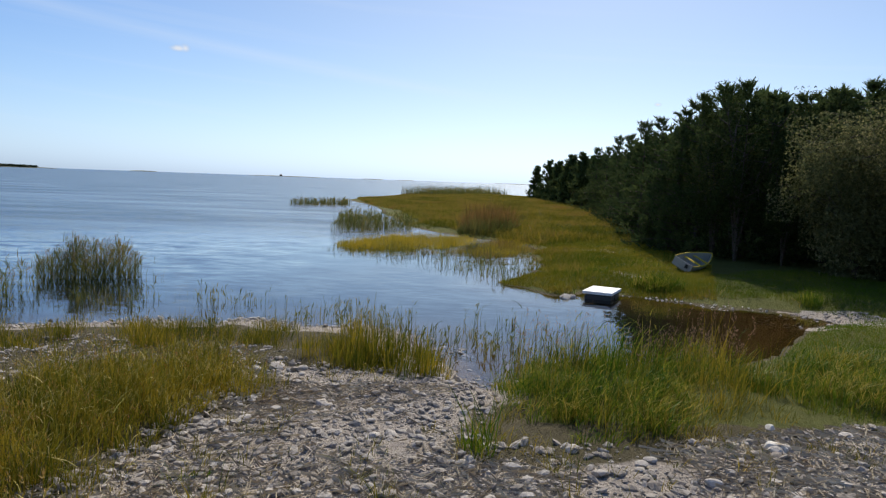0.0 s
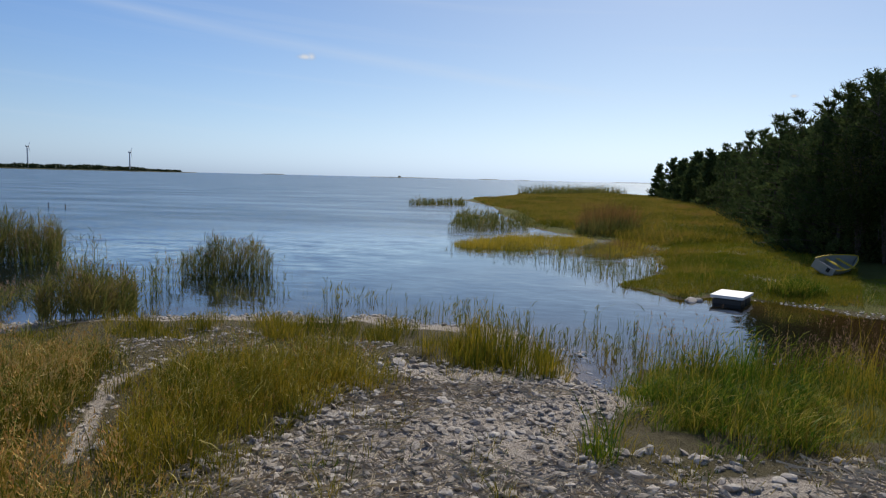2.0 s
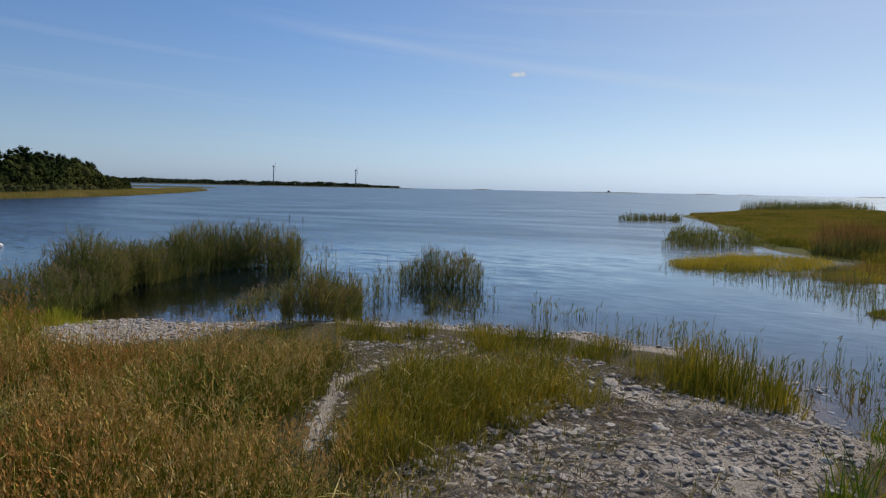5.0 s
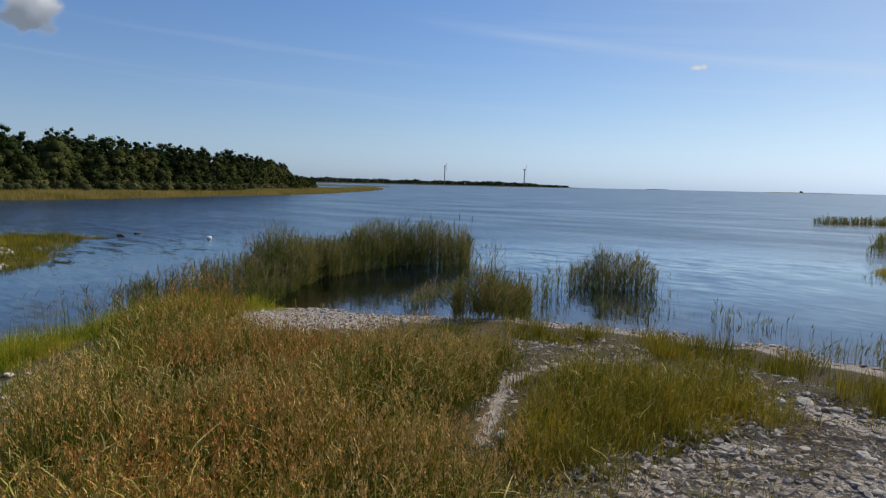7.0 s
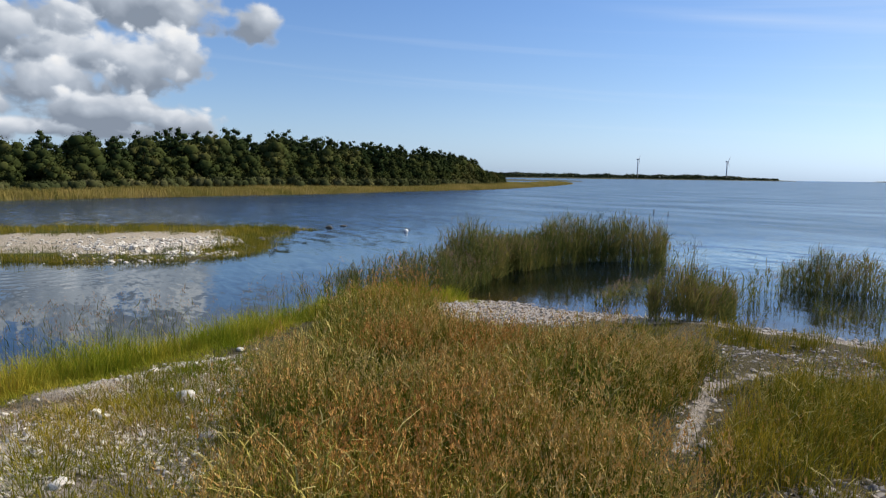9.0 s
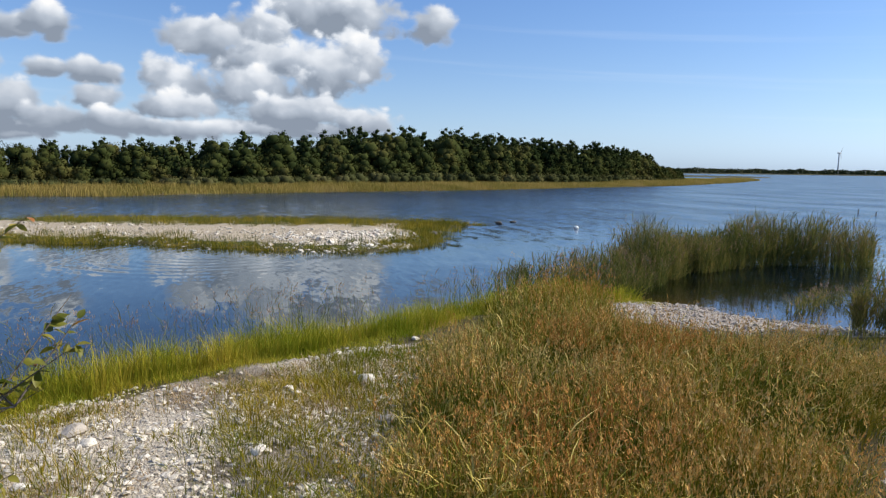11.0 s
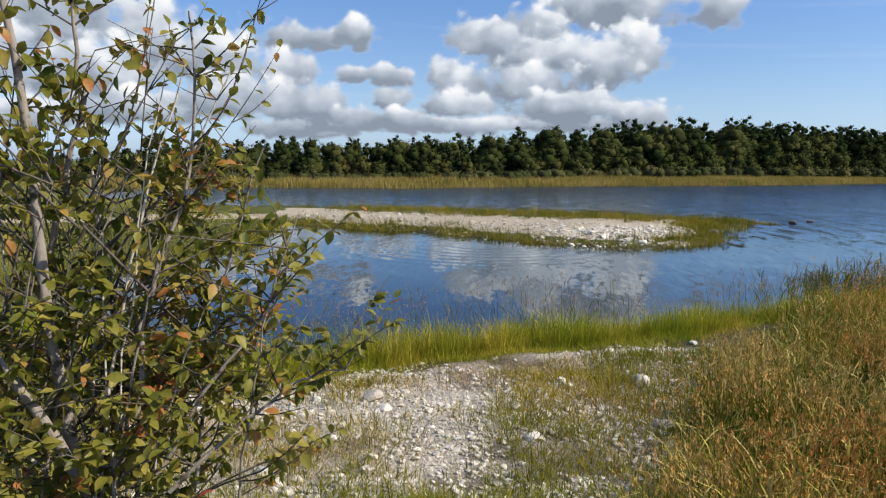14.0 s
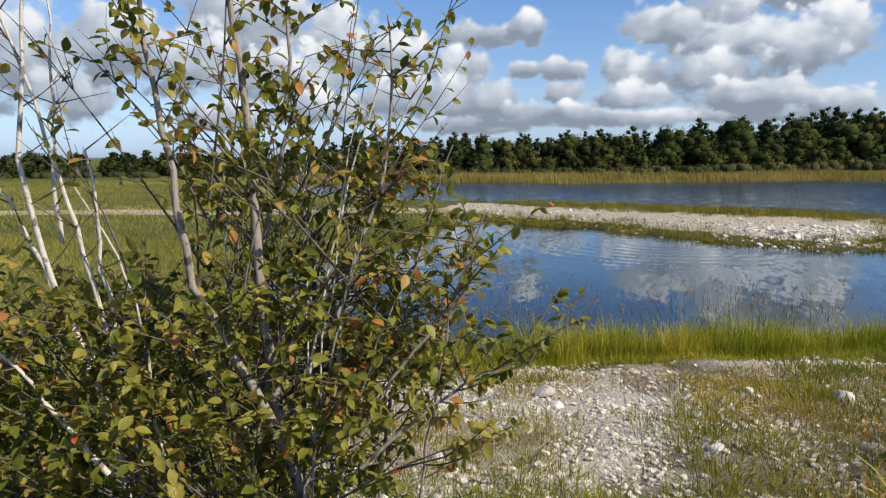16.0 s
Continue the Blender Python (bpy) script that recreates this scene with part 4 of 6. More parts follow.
reed_bed("reed_clump", "dense green reed clump standing in shallow water", 21, oval(-9.9, 18.9, 1.35, 0.75, 15), 105, 1.05, leaves=4.5)
reed_bed("reed_clump", "sparse reeds round a denser clump in the water", 22, oval(-10.0, 18.4, 2.2, 1.2, 15), 8, 0.8, leaves=1)
reed_bed("reed_bed", "broad olive reed bed at the mouth of the pond", 23, [(-15.4, 11.0), (-16.4, 12.6), (-17.3, 15.2), (-17.5, 17.4), (-16.4, 20.0), (-17.4, 21.2), (-19.4, 18.5), (-19.2, 15.5), (-18.2, 12.4), (-16.8, 10.2)], 105, 1.45, 0.05, leaves=6)
reed_bed("reed_bed", "thin outliers of the reed bed standing in water", 36, oval(-15.7, 19.2, 1.0, 2.2, 10), 9, 1.0, 0.2, leaves=3)
reed_bed("reed_bed", "low reeds between the meadow and the pond", 24, [(-13.6, 8.8), (-15.4, 11.4), (-16.9, 10.8), (-16.6, 7.6), (-15.6, 5.2), (-14.4, 5.8)], 62, 0.92, 0.3, leaves=5)
reed_bed("reed_clump", "olive reed clump beside the shingle shore", 25, [(-9.5, 10.9), (-9.0, 10.3), (-8.4, 10.8), (-8.5, 12.4), (-9.1, 13.2), (-9.5, 12.4)], 120, 1.15, leaves=6)
reed_bed("reed_clump", "thin line of reeds reaching into the water", 26, [(-9.8, 13.0), (-8.9, 12.4), (-10.0, 17.4), (-11.2, 17.4)], 16, 0.85, leaves=3)
reed_bed("reed_clump", "short brown reeds in the shallows of a small bay", 37, [(-12.9, 13.8), (-11.9, 11.6), (-11.3, 11.8), (-12.2, 14.2)], 60, 0.5, 0.2, leaves=3)
reed_bed("water_stalks", "scattered green stalks standing in shallow water", 27, [(-8.2, 14.6), (-4.0, 14.0), (0.0, 13.6), (1.6, 12.0), (3.2, 12.2), (2.5, 14.0), (-1.5, 15.4), (-6.0, 16.4), (-9.0, 16.5)], 46, 0.55, 0.58, leaves=0.8, wide=0.008)
reed_bed("water_stalks", "upright stalks lining the shingle's edge", 35, [(-3.6, 13.2), (-0.6, 12.2), (0.4, 10.8), (1.0, 10.4), (1.6, 11.4), (0.6, 12.6), (-1.6, 14.0), (-3.6, 14.4)], 52, 0.52, 0.45, leaves=0.8, wide=0.008)
reed_bed("water_stalks", "sedge stalks standing off the marsh", 28, [(1.6, 20.4), (-0.6, 25.0), (-5.2, 28.2), (4.0, 30.5), (3.6, 27.0), (3.3, 23.0), (2.4, 21.0)], 34, 0.46, 0.3, leaves=0.5, wide=0.009)
reed_bed("reed_bed", "dark reeds in the water beyond the marsh", 29, [(-6.4, 38.0), (-1.9, 40.5), (-2.2, 46.0), (-7.6, 50.0)], 30, 1.05, 0.3, leaves=1, wide=0.018)
reed_bed("reed_bed", "far dark reeds standing in open water", 30, [(-16.5, 72.0), (-10.8, 75.0), (-10.8, 79.0), (-16.0, 76.0)], 30, 0.85, 0.25, leaves=0.5, wide=0.035)

# ---- marsh and headland ----
rng = np.random.default_rng(12)
ISLET = [(-5.0, 28.6), (-5.4, 31.0), (-3.4, 35.0), (0.0, 37.0), (2.2, 35.5), (1.2, 31.5), (-0.6, 29.2), (-2.6, 28.4)]
patch("marsh_grass", "golden yellow grass on a low marshy islet", "grass", 31,
      [(tufts(rng, ISLET, 26, 14, 0.14, 0.42, 0.8, 0.15, 0.7, 17, None, 0.35), 0.020, 0.3, M_MARSH)], far=True)
BOG = [(-2.8, 28.0), (-0.6, 29.0), (1.4, 31.0), (2.4, 35.6), (4.6, 34.6), (4.3, 30.4), (2.4, 27.6), (-0.6, 27.2)]
patch("bog_sedge", "thin brown and yellow sedge in the marsh shallows", "grass", 41,
      [(tufts(rng, BOG, 16, 12, 0.14, 0.34, 0.6, 0.42, 0.7, 75, None, 0.4), 0.018, 0.4, M_MARSH), (tufts(rng, BOG, 16, 10, 0.14, 0.34, 0.6, 0.42, 0.8, 76, None, 0.4), 0.016, 0.4, M_RUSSET)], far=True)
HEADLAND = [(-12.0, 93.0), (-8.6, 79.0), (-4.0, 62.0), (-1.2, 44.0), (2.0, 37.0), (4.8, 33.0), (4.2, 27.0), (3.8, 23.0), (2.4, 20.6), (4.2, 19.2), (7.0, 18.6), (9.0, 24.0), (9.0, 31.0), (12.0, 46.0), (17.0, 78.0), (18.0, 110.0), (12.0, 150.0), (0.0, 145.0), (-8.0, 124.0)]
patch("headland_grass", "olive and ochre rough grass over the headland", "grass", 32, [(spread(rng, HEADLAND, 80, 0.34, 0.15, 0.25, 18, lambda x, y: (y > 33) & (coast_distance(x, y) > 0.9 * lattice(x, y, 0.4, 71) - 0.6)), 0.06, 0.7, M_HEADLAND)], far=True)
patch("near_turf", "rough olive turf on the near side of the headland", "grass", 39, [(spread(rng, [(1.6, 20.6), (3.0, 18.0), (7.0, 17.0), (9.5, 24.0), (9.5, 36.0), (3.0, 36.0), (3.0, 27.0), (2.8, 23.0)], 900, 0.13, 0.05, 0.5, 24, lambda x, y: coast_distance(x, y) > 0.5 * lattice(x, y, 1.2, 72) - 0.05), 0.022, 0.7, M_TURF)], far=True)
patch("shore_tussocks", "ragged tussocks along the headland's waterline", "grass", 40,
      [(tufts(rng, [(-4, 62), (-4.5, 44), (0, 35), (2.4, 28), (1.0, 20), (4.4, 17.6), (7.0, 17.2), (7.0, 22), (5.4, 27), (6.4, 33), (3, 40), (1, 62)], 6, 12, 0.14, 0.34, 0.3, 0.45, 0.6, 55, lambda x, y: (coast_distance(x, y) > -0.2) & (coast_distance(x, y) < 2.2), 0.5), 0.02, 0.6, M_HEADLAND),
       (tufts(rng, [(-4, 62), (-4.5, 44), (0, 35), (2.4, 28), (1.0, 20), (4.4, 17.6), (7.0, 17.2), (9.0, 22), (9, 33), (9, 50), (1, 62)], 4, 12, 0.16, 0.26, 0.3, 0.5, 0.5, 56, ON_LAND, 0.5), 0.02, 0.6, M_SEDGE)], far=True)
patch("reed_thicket", "russet brown thicket of reeds on the headland", "reeds", 33, [(spread(rng, oval(2.6, 40.5, 1.7, 2.6), 150, 1.35, 0.15, 0.8, 19), 0.035, 0.4, M_RUSSET), (spread(rng, oval(2.5, 38.6, 1.7, 1.8), 120, 0.9, 0.1, 0.8, 78), 0.03, 0.4, M_REED)], far=True)
patch("reed_ridge", "tall dark reeds along the headland's tip", "reeds", 34, [(spread(rng, [(-8.5, 124), (-1, 143), (6, 155), (14, 148), (6, 138), (-4, 122)], 14, 1.7, 0.2, 0.2, 20), 0.07, 0.2, M_REED)], far=True)

# ---- gravel spit and far shore ----
EDGED = [(-45, -14), (-13, -14), (-22, 15), (-45, 15)]
patch("spit_grass", "ragged green grass along both edges of the spit", "grass", 35,
      [(tufts(rng, EDGED, 24, 14, 0.10, 0.30, 0.3, 0.22, 0.45, 21, lambda x, y: (coast_distance(x, y) > -0.45) & (coast_distance(x, y) < 0.15 + 0.9 * lattice(x, y, 0.35, 52)) & (x < -13.0), 0.4), 0.014, 0.5, M_GOLD),
       (tufts(rng, EDGED, 9, 9, 0.10, 0.30, 0.3, 0.35, 0.5, 24, lambda x, y: (coast_distance(x, y) > -0.3) & (coast_distance(x, y) < 1.6) & (x < -13.0), 0.4), 0.016, 0.5, M_REED)], far=True)
patch("spit_grass", "yellow-green grass on the far side of the spit", "grass", 36,
      [(tufts(rng, [(-37.5, 12.5), (-33, 12.5), (-27, 9.6), (-27.5, 8.2), (-31.5, 8.5), (-32, 4), (-34.0, -4), (-37, -9), (-41, -9), (-40, -4), (-37, 5)], 12, 11, 0.12, 0.36, 0.6, 0.3, 0.5, 22, None, 0.4), 0.020, 0.4, M_GOLD), (tufts(rng, [(-37.5, 12.5), (-33, 12.5), (-28, 9.6), (-30.5, 8.5), (-31.5, 4), (-33.0, -4), (-36, -9), (-41, -9), (-40, -4), (-37, 5)], 6, 11, 0.12, 0.32, 0.6, 0.35, 0.5, 29, None, 0.4), 0.018, 0.4, M_REED)], far=True)
patch("shore_reeds", "long band of ochre reeds along the far shore", "reeds", 37,
      [(spread(rng, [(-60, -40), (-70, -30), (-70, -8), (-80, 8), (-86, 24), (-100, 54), (-130, 108), (-165, 156), (-235, 226), (-240, 215), (-180, 140), (-145, 95), (-118, 45), (-100, 15), (-92, -8), (-92, -45)], 30, 0.75, 0.0, 0.12, 23,
               lambda x, y: (coast_distance(x, y) > -1.0) & (coast_distance(x, y) < 9.0 + 6 * lattice(x, y, 0.05, 3))), 0.09, 0.3, M_SHOREREED)], far=True)
patch("field_grass", "mown olive field behind the pond", "grass", 38,
      [(spread(rng, [(-28, -9.6), (-20, -8.6), (-14, -11), (-10, -8), (-8, -14), (-16, -30), (-48, -62), (-75, -45), (-52, -36), (-44, -20)], 50, 0.18, 0.1, 0.2, 23, lambda x, y: coast_distance(x, y) > 0), 0.035, 0.5, M_FIELD)], far=True)

# ---- trees ----


def tube(points, radii, sides=6):
    """A tapering tube through points."""
    points, radii = np.asarray(points, float), np.asarray(radii, float)
    along = np.gradient(points, axis=0)
    along /= np.linalg.norm(along, axis=1)[:, None] + 1e-9
    ref = np.where(np.abs(along[:, 2:3]) > 0.9, np.array([[1.0, 0, 0]]), np.array([[0, 0, 1.0]]))
    p = np.cross(along, ref)
    p /= np.linalg.norm(p, axis=1)[:, None] + 1e-9
    q = np.cross(along, p)
    a = np.linspace(0, 2 * np.pi, sides, endpoint=False)
    v = points[:, None] + radii[:, None, None] * (p[:, None] * np.cos(a)[None, :, None] + q[:, None] * np.sin(a)[None, :, None])
    n = len(points)
    i, j = np.meshgrid(np.arange(n - 1), np.arange(sides), indexing="ij")
    i, j = i.ravel(), j.ravel()
    k = (j + 1) % sides
    a0, b0, c0, d0 = i * sides + j, i * sides + k, (i + 1) * sides + k, (i + 1) * sides + j
    return v.reshape(-1, 3), np.concatenate([np.stack([a0, b0, c0], 1), np.stack([a0, c0, d0], 1)])


def slivers(rng, centres, long, wide, up=0.2):
    """Small pointed leaves or sprays of needles, every way round."""
    n = len(centres)
    d = rng.normal(0, 1, (n, 3))
    d[:, 2] += up
    d /= np.linalg.norm(d, axis=1)[:, None]
    s = np.cross(d, rng.normal(0, 1, (n, 3)))
    s /= np.linalg.norm(s, axis=1)[:, None]
    ln, w = (long * rng.uniform(0.6, 1.3, n))[:, None], (wide * rng.uniform(0.6, 1.3, n))[:, None]
    v = np.stack([centres - d * ln / 2 + s * w / 2, centres - d * ln / 2 - s * w / 2, centres + d * ln / 2], 1).reshape(-1, 3)
    return v, np.arange(n * 3).reshape(-1, 3)


def brushes(rng, at, way, per, long, wide):
    """Sprays of needles that point along their shoots."""
    n = len(at) * per
    a, w = np.repeat(at, per, 0), np.repeat(way, per, 0)
    d = w + rng.normal(0, 0.55, (n, 3))
    d /= np.linalg.norm(d, axis=1)[:, None]
    s = np.cross(d, rng.normal(0, 1, (n, 3)))
    s /= np.linalg.norm(s, axis=1)[:, None]
    a = a + w * rng.uniform(-0.5, 0.5, n)[:, None] * long * 1.3
    ln, wd = (long * rng.uniform(0.6, 1.2, n))[:, None], (wide * rng.uniform(0.6, 1.3, n))[:, None]
    return np.stack([a + s * wd / 2, a - s * wd / 2, a + d * ln], 1).reshape(-1, 3), np.arange(n * 3).reshape(-1, 3)


def pine(seed, tall, label, per=15, long=0.24, wide=0.055, many=5.5):
    """Whorls of branches round a straight stem; the shoots turn upwards and carry brushes of needles."""
    rng = np.random.default_rng(seed)
    top = thing("pine_tree", 0, 0, 0, label, "tree", "pines at the forest edge")
    s = np.linspace(0, 1, 9)
    lean = rng.normal(0, 0.02, 2) * tall
    axis = np.stack([lean[0] * s ** 2, lean[1] * s ** 2, s * tall * 0.97 - 0.15], 1)
    wood, shoots, ways = [], [np.array([lean[0], lean[1], tall * 0.97])], [np.array([0, 0, 1.0])]
    u = np.linspace(0, 1, 5)
    for t in np.arange(0.04, 0.99, 0.052):
        start = np.array([np.interp(t, s, axis[:, 0]), np.interp(t, s, axis[:, 1]), t * tall * 0.97])
        for k in range(rng.integers(5, 8)):
            a = rng.uniform(0, 2 * np.pi)
            reach = tall * (0.03 + 0.27 * (1 - t) ** 0.8) * rng.uniform(0.5, 1.15)
            rise = reach * rng.uniform(-0.05, 0.5) * (0.4 + t)
            flat = np.array([math.cos(a), math.sin(a), 0.0])
            pts = start + flat * reach * u[:, None] + np.stack([0 * u, 0 * u, rise * u ** 1.8], 1)
            wood.append(tube(pts, 0.012 + 0.02 * tall / 8 * (1 - t) * (1 - u * 0.85), 4))
            for q in np.append(rng.uniform(0.3, 1.0, max(3, int(reach * many))), 1.0):
                off = rng.normal(0, 1, 3) * np.array([0.16, 0.16, 0.07]) * (0.4 + reach / 2)
                p = start + flat * reach * q + np.array([0, 0, rise * q ** 1.8]) + off
                way = flat * 0.6 + off + np.array([0, 0, rng.uniform(0.3, 1.2)])
                shoots.append(p), ways.append(way / np.linalg.norm(way))
    trunk = joined([tube(axis, 0.016 * tall * (1.02 - s), 8)] + wood)
    part("trunk", mesh_of("pine_trunk", *trunk, M_BARK, sharp=False), None, top)
    part("crown", mesh_of("pine_crown", *brushes(rng, np.array(shoots), np.array(ways), per, long, wide), M_NEEDLE), None, top)
    return top


def broadleaf(seed, tall, wide, label, leaf=0.13, count=9000, mat=None):
    rng = np.random.default_rng(seed)
    top = thing("broadleaf_tree", 0, 0, 0, label, "tree", "trees at the forest edge")
    wood, ends = [], []
    for k in range(9):
        a, out = rng.uniform(0, 2 * np.pi), wide * rng.uniform(0.15, 0.85)
        u = np.linspace(0, 1, 6)
        up = tall * rng.uniform(0.6, 0.95)
        pts = np.stack([np.cos(a) * out * u ** 1.5, np.sin(a) * out * u ** 1.5, up * u - 0.1], 1) + rng.normal(0, 0.04, (6, 3)) * u[:, None]
        wood.append(tube(pts, 0.05 * (1.05 - u), 5))
        for j in range(9):
            q = rng.uniform(0.3, 1.0)
            c = np.array([np.interp(q, u, pts[:, i]) for i in range(3)])
            e = c + rng.normal(0, 1, 3) * np.array([wide * 0.3, wide * 0.3, tall * 0.12])
            e[2] = min(max(e[2], 0.3), tall * 0.93)
            e[:2] *= min(1.0, wide / (np.hypot(e[0], e[1]) + 1e-6))
            wood.append(tube(np.stack([c, (c + e) / 2 + rng.normal(0, 0.05, 3), e]), np.array([0.02, 0.012, 0.005]), 4))
            ends.append(e)
    part("trunk", mesh_of("leafy_trunk", *joined(wood), M_BARK, sharp=False), None, top)
    ends = np.array(ends)
    pick = rng.integers(0, len(ends), count)
    centres = ends[pick] + np.clip(rng.normal(0, 1, (count, 3)), -1.5, 1.5) * np.array([wide, wide, tall * 0.6]) * (0.15 if mat else 0.11)
    centres[:, 2] = np.maximum(centres[:, 2], 0.15)
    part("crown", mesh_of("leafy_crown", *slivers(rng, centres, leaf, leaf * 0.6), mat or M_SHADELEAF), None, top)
    return top


def plant(model, first, x, y, size, turn):
    m = pose(x, y, float(height(np.array([x]), np.array([y]))[0]) - 0.03, 0, 0, turn)
    if first:
        model.matrix_basis = m @ Matrix.Scale(size, 4)
        return model
    ob = copy_thing(model, m)
    ob.scale = (size, size, size)
    return ob


rng = np.random.default_rng(40)
pines = [pine(50 + i, 7.5, "dark green pine with branches to the ground") for i in range(4)]
inner = [pine(56 + i, 7.5, "dark pine standing inside the wood", 7, 0.5, 0.26, 4.0) for i in range(3)]
# bearing to the right, distance, height of the pines along the forest edge
edge = [(7.6, 118, 5.6), (8.6, 108, 6.2), (9.4, 98, 5.8), (10.4, 90, 6.4), (11.4, 80, 6.2), (12.4, 72, 6.6), (13.2, 62, 6.1), (14.2, 52, 6.4), (15.0, 45, 6.0), (16.0, 38, 6.2), (17.4, 33, 6.0),
        (18.8, 30.5, 6.1), (20.4, 29.5, 6.6), (21.8, 30, 7.0), (23.6, 29, 6.9), (25.4, 29.5, 6.6), (27.4, 28.5, 6.4), (29.4, 28.5, 6.5), (31.6, 28, 6.6), (34.0, 28, 6.6), (36.5, 27, 6.6), (39.5, 27, 6.6), (43.0, 26, 6.6)]
trees = []
for bearing, dist, tall in edge:
    trees.append((bearing, dist, tall))
    for k in range(2):
        trees.append((bearing + rng.uniform(0.2, 2.2), dist * (1.05 + 0.07 * k) + 1.2, -tall * rng.uniform(0.84, 1.02)))
used = set()
for i, (bearing, dist, tall) in enumerate(trees):
    model = pines[(i // 3) % 4] if tall > 0 and dist < 75 else inner[(i // 3) % 3]
    c = radians(bearing)
    plant(model, model.name not in used, dist * math.sin(c), dist * math.cos(c), abs(tall) / 7.5, rng.uniform(0, 360))
    used.add(model.name)
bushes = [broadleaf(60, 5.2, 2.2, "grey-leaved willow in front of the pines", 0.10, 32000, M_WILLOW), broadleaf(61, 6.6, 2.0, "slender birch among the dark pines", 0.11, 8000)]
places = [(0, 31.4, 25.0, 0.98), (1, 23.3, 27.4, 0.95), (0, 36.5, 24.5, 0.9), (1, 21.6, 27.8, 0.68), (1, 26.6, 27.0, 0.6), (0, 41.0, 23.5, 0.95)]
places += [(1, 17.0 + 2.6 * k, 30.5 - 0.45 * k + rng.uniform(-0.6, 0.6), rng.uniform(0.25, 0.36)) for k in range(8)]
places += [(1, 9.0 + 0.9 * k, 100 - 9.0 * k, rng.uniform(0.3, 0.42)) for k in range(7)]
for i, (k, bearing, dist, size) in enumerate(places):
    c = radians(bearing)
    plant(bushes[k], i < 2, dist * math.sin(c), dist * math.cos(c), size, rng.uniform(0, 360))


def soft_mesh(name, verts, faces, normals, mat):
    """A mesh of foliage whose sprays are shaded by the form of their crown."""
    me = mesh_of(name, verts, faces, mat, sharp=False)
    me.normals_split_custom_set_from_vertices(normals)
    return me


G = (1 + 5 ** 0.5) / 2
BALL_V = np.array([(-1, G, 0), (1, G, 0), (-1, -G, 0), (1, -G, 0), (0, -1, G), (0, 1, G), (0, -1, -G), (0, 1, -G), (G, 0, -1), (G, 0, 1), (-G, 0, -1), (-G, 0, 1)]) / math.hypot(1, G)
BALL_F = np.array([(0, 11, 5), (0, 5, 1), (0, 1, 7), (0, 7, 10), (0, 10, 11), (1, 5, 9), (5, 11, 4), (11, 10, 2), (10, 7, 6), (7, 1, 8), (3, 9, 4), (3, 4, 2), (3, 2, 6), (3, 6, 8), (3, 8, 9), (4, 9, 5), (2, 4, 11), (6, 2, 10), (8, 6, 7), (9, 8, 1)])


def crown(rng, foot, tall, wide, shape, count, size, low=0.06, point=0.5):
    """Sprays of foliage over the overlapping boughs of a tree's crown: points, triangles and outward directions."""
    m = 16 if shape == "pine" else 12
    t = low + 0.06 + (0.93 - low) * (np.arange(m) + rng.uniform(0, 0.8, m)) / m
    a = np.arange(m) * 2.4 + rng.uniform(0, 6.3) + rng.normal(0, 0.4, m)
    if shape == "pine":
        form = np.clip((1.06 - t) / 0.60, 0.08, 1) ** 0.8
        rad = wide * (0.50 * form + 0.10) * rng.uniform(0.8, 1.2, m)
    else:
        form = np.sqrt(np.clip(1 - ((t - 0.42) / 0.62) ** 2, 0.05, 1))
        rad = wide * (0.36 + 0.22 * form) * rng.uniform(0.8, 1.25, m)
    out = wide * form * rng.uniform(0.35, 0.7, m)
    pads = np.stack([out * np.cos(a), out * np.sin(a), np.minimum(t * tall, tall - rad * 0.7)], 1)
    pick = rng.choice(m, count, p=rad ** 2 / np.sum(rad ** 2))
    w = rng.normal(0, 1, (count, 3))
    w[:, 2] = np.where(rng.random(count) < 0.6, np.abs(w[:, 2]), w[:, 2])
    w /= np.linalg.norm(w, axis=1)[:, None]
    at = pads[pick] + w * np.array([1, 1, 0.8]) * (rad[pick] * rng.uniform(0.66, 1.14, count))[:, None]
    at[:, 2] = np.maximum(at[:, 2], 0.05)
    flat = at * np.array([1, 1, 0]) / (wide + 0.1)
    way = w * 0.8 + flat * 0.5 + np.array([0, 0, 0.12])
    way /= np.linalg.norm(way, axis=1)[:, None]
    d = w + rng.normal(0, 0.6, (count, 3)) + np.array([0, 0, point])
    d /= np.linalg.norm(d, axis=1)[:, None]
    p = np.cross(d, rng.normal(0, 1, (count, 3)))
    p /= np.linalg.norm(p, axis=1)[:, None]
    k = size * rng.uniform(0.6, 1.25, (count, 1))
    at = at + foot
    v = np.stack([at - p * k * 0.5 - d * k * 0.35, at + p * k * 0.5 - d * k * 0.35, at + d * k * 0.6], 1).reshape(-1, 3)
    boughs = (pads[:, None] + BALL_V[None] * np.array([1, 1, 0.8]) * (rad * 0.74)[:, None, None] * rng.uniform(0.75, 1.1, (m, len(BALL_V), 1)) + foot).reshape(-1, 3)
    round_way = np.tile(BALL_V, (m, 1)) * 0.8 + (boughs - foot) * np.array([1, 1, 0]) / (wide + 0.1) * 0.5 + np.array([0, 0, 0.12])
    round_way /= np.linalg.norm(round_way, axis=1)[:, None]
    faces = np.concatenate([np.arange(count * 3).reshape(-1, 3), (np.arange(m)[:, None, None] * len(BALL_V) + BALL_F[None]).reshape(-1, 3) + count * 3])
    return np.concatenate([v, boughs]), faces, np.concatenate([np.repeat(way, 3, 0), round_way])


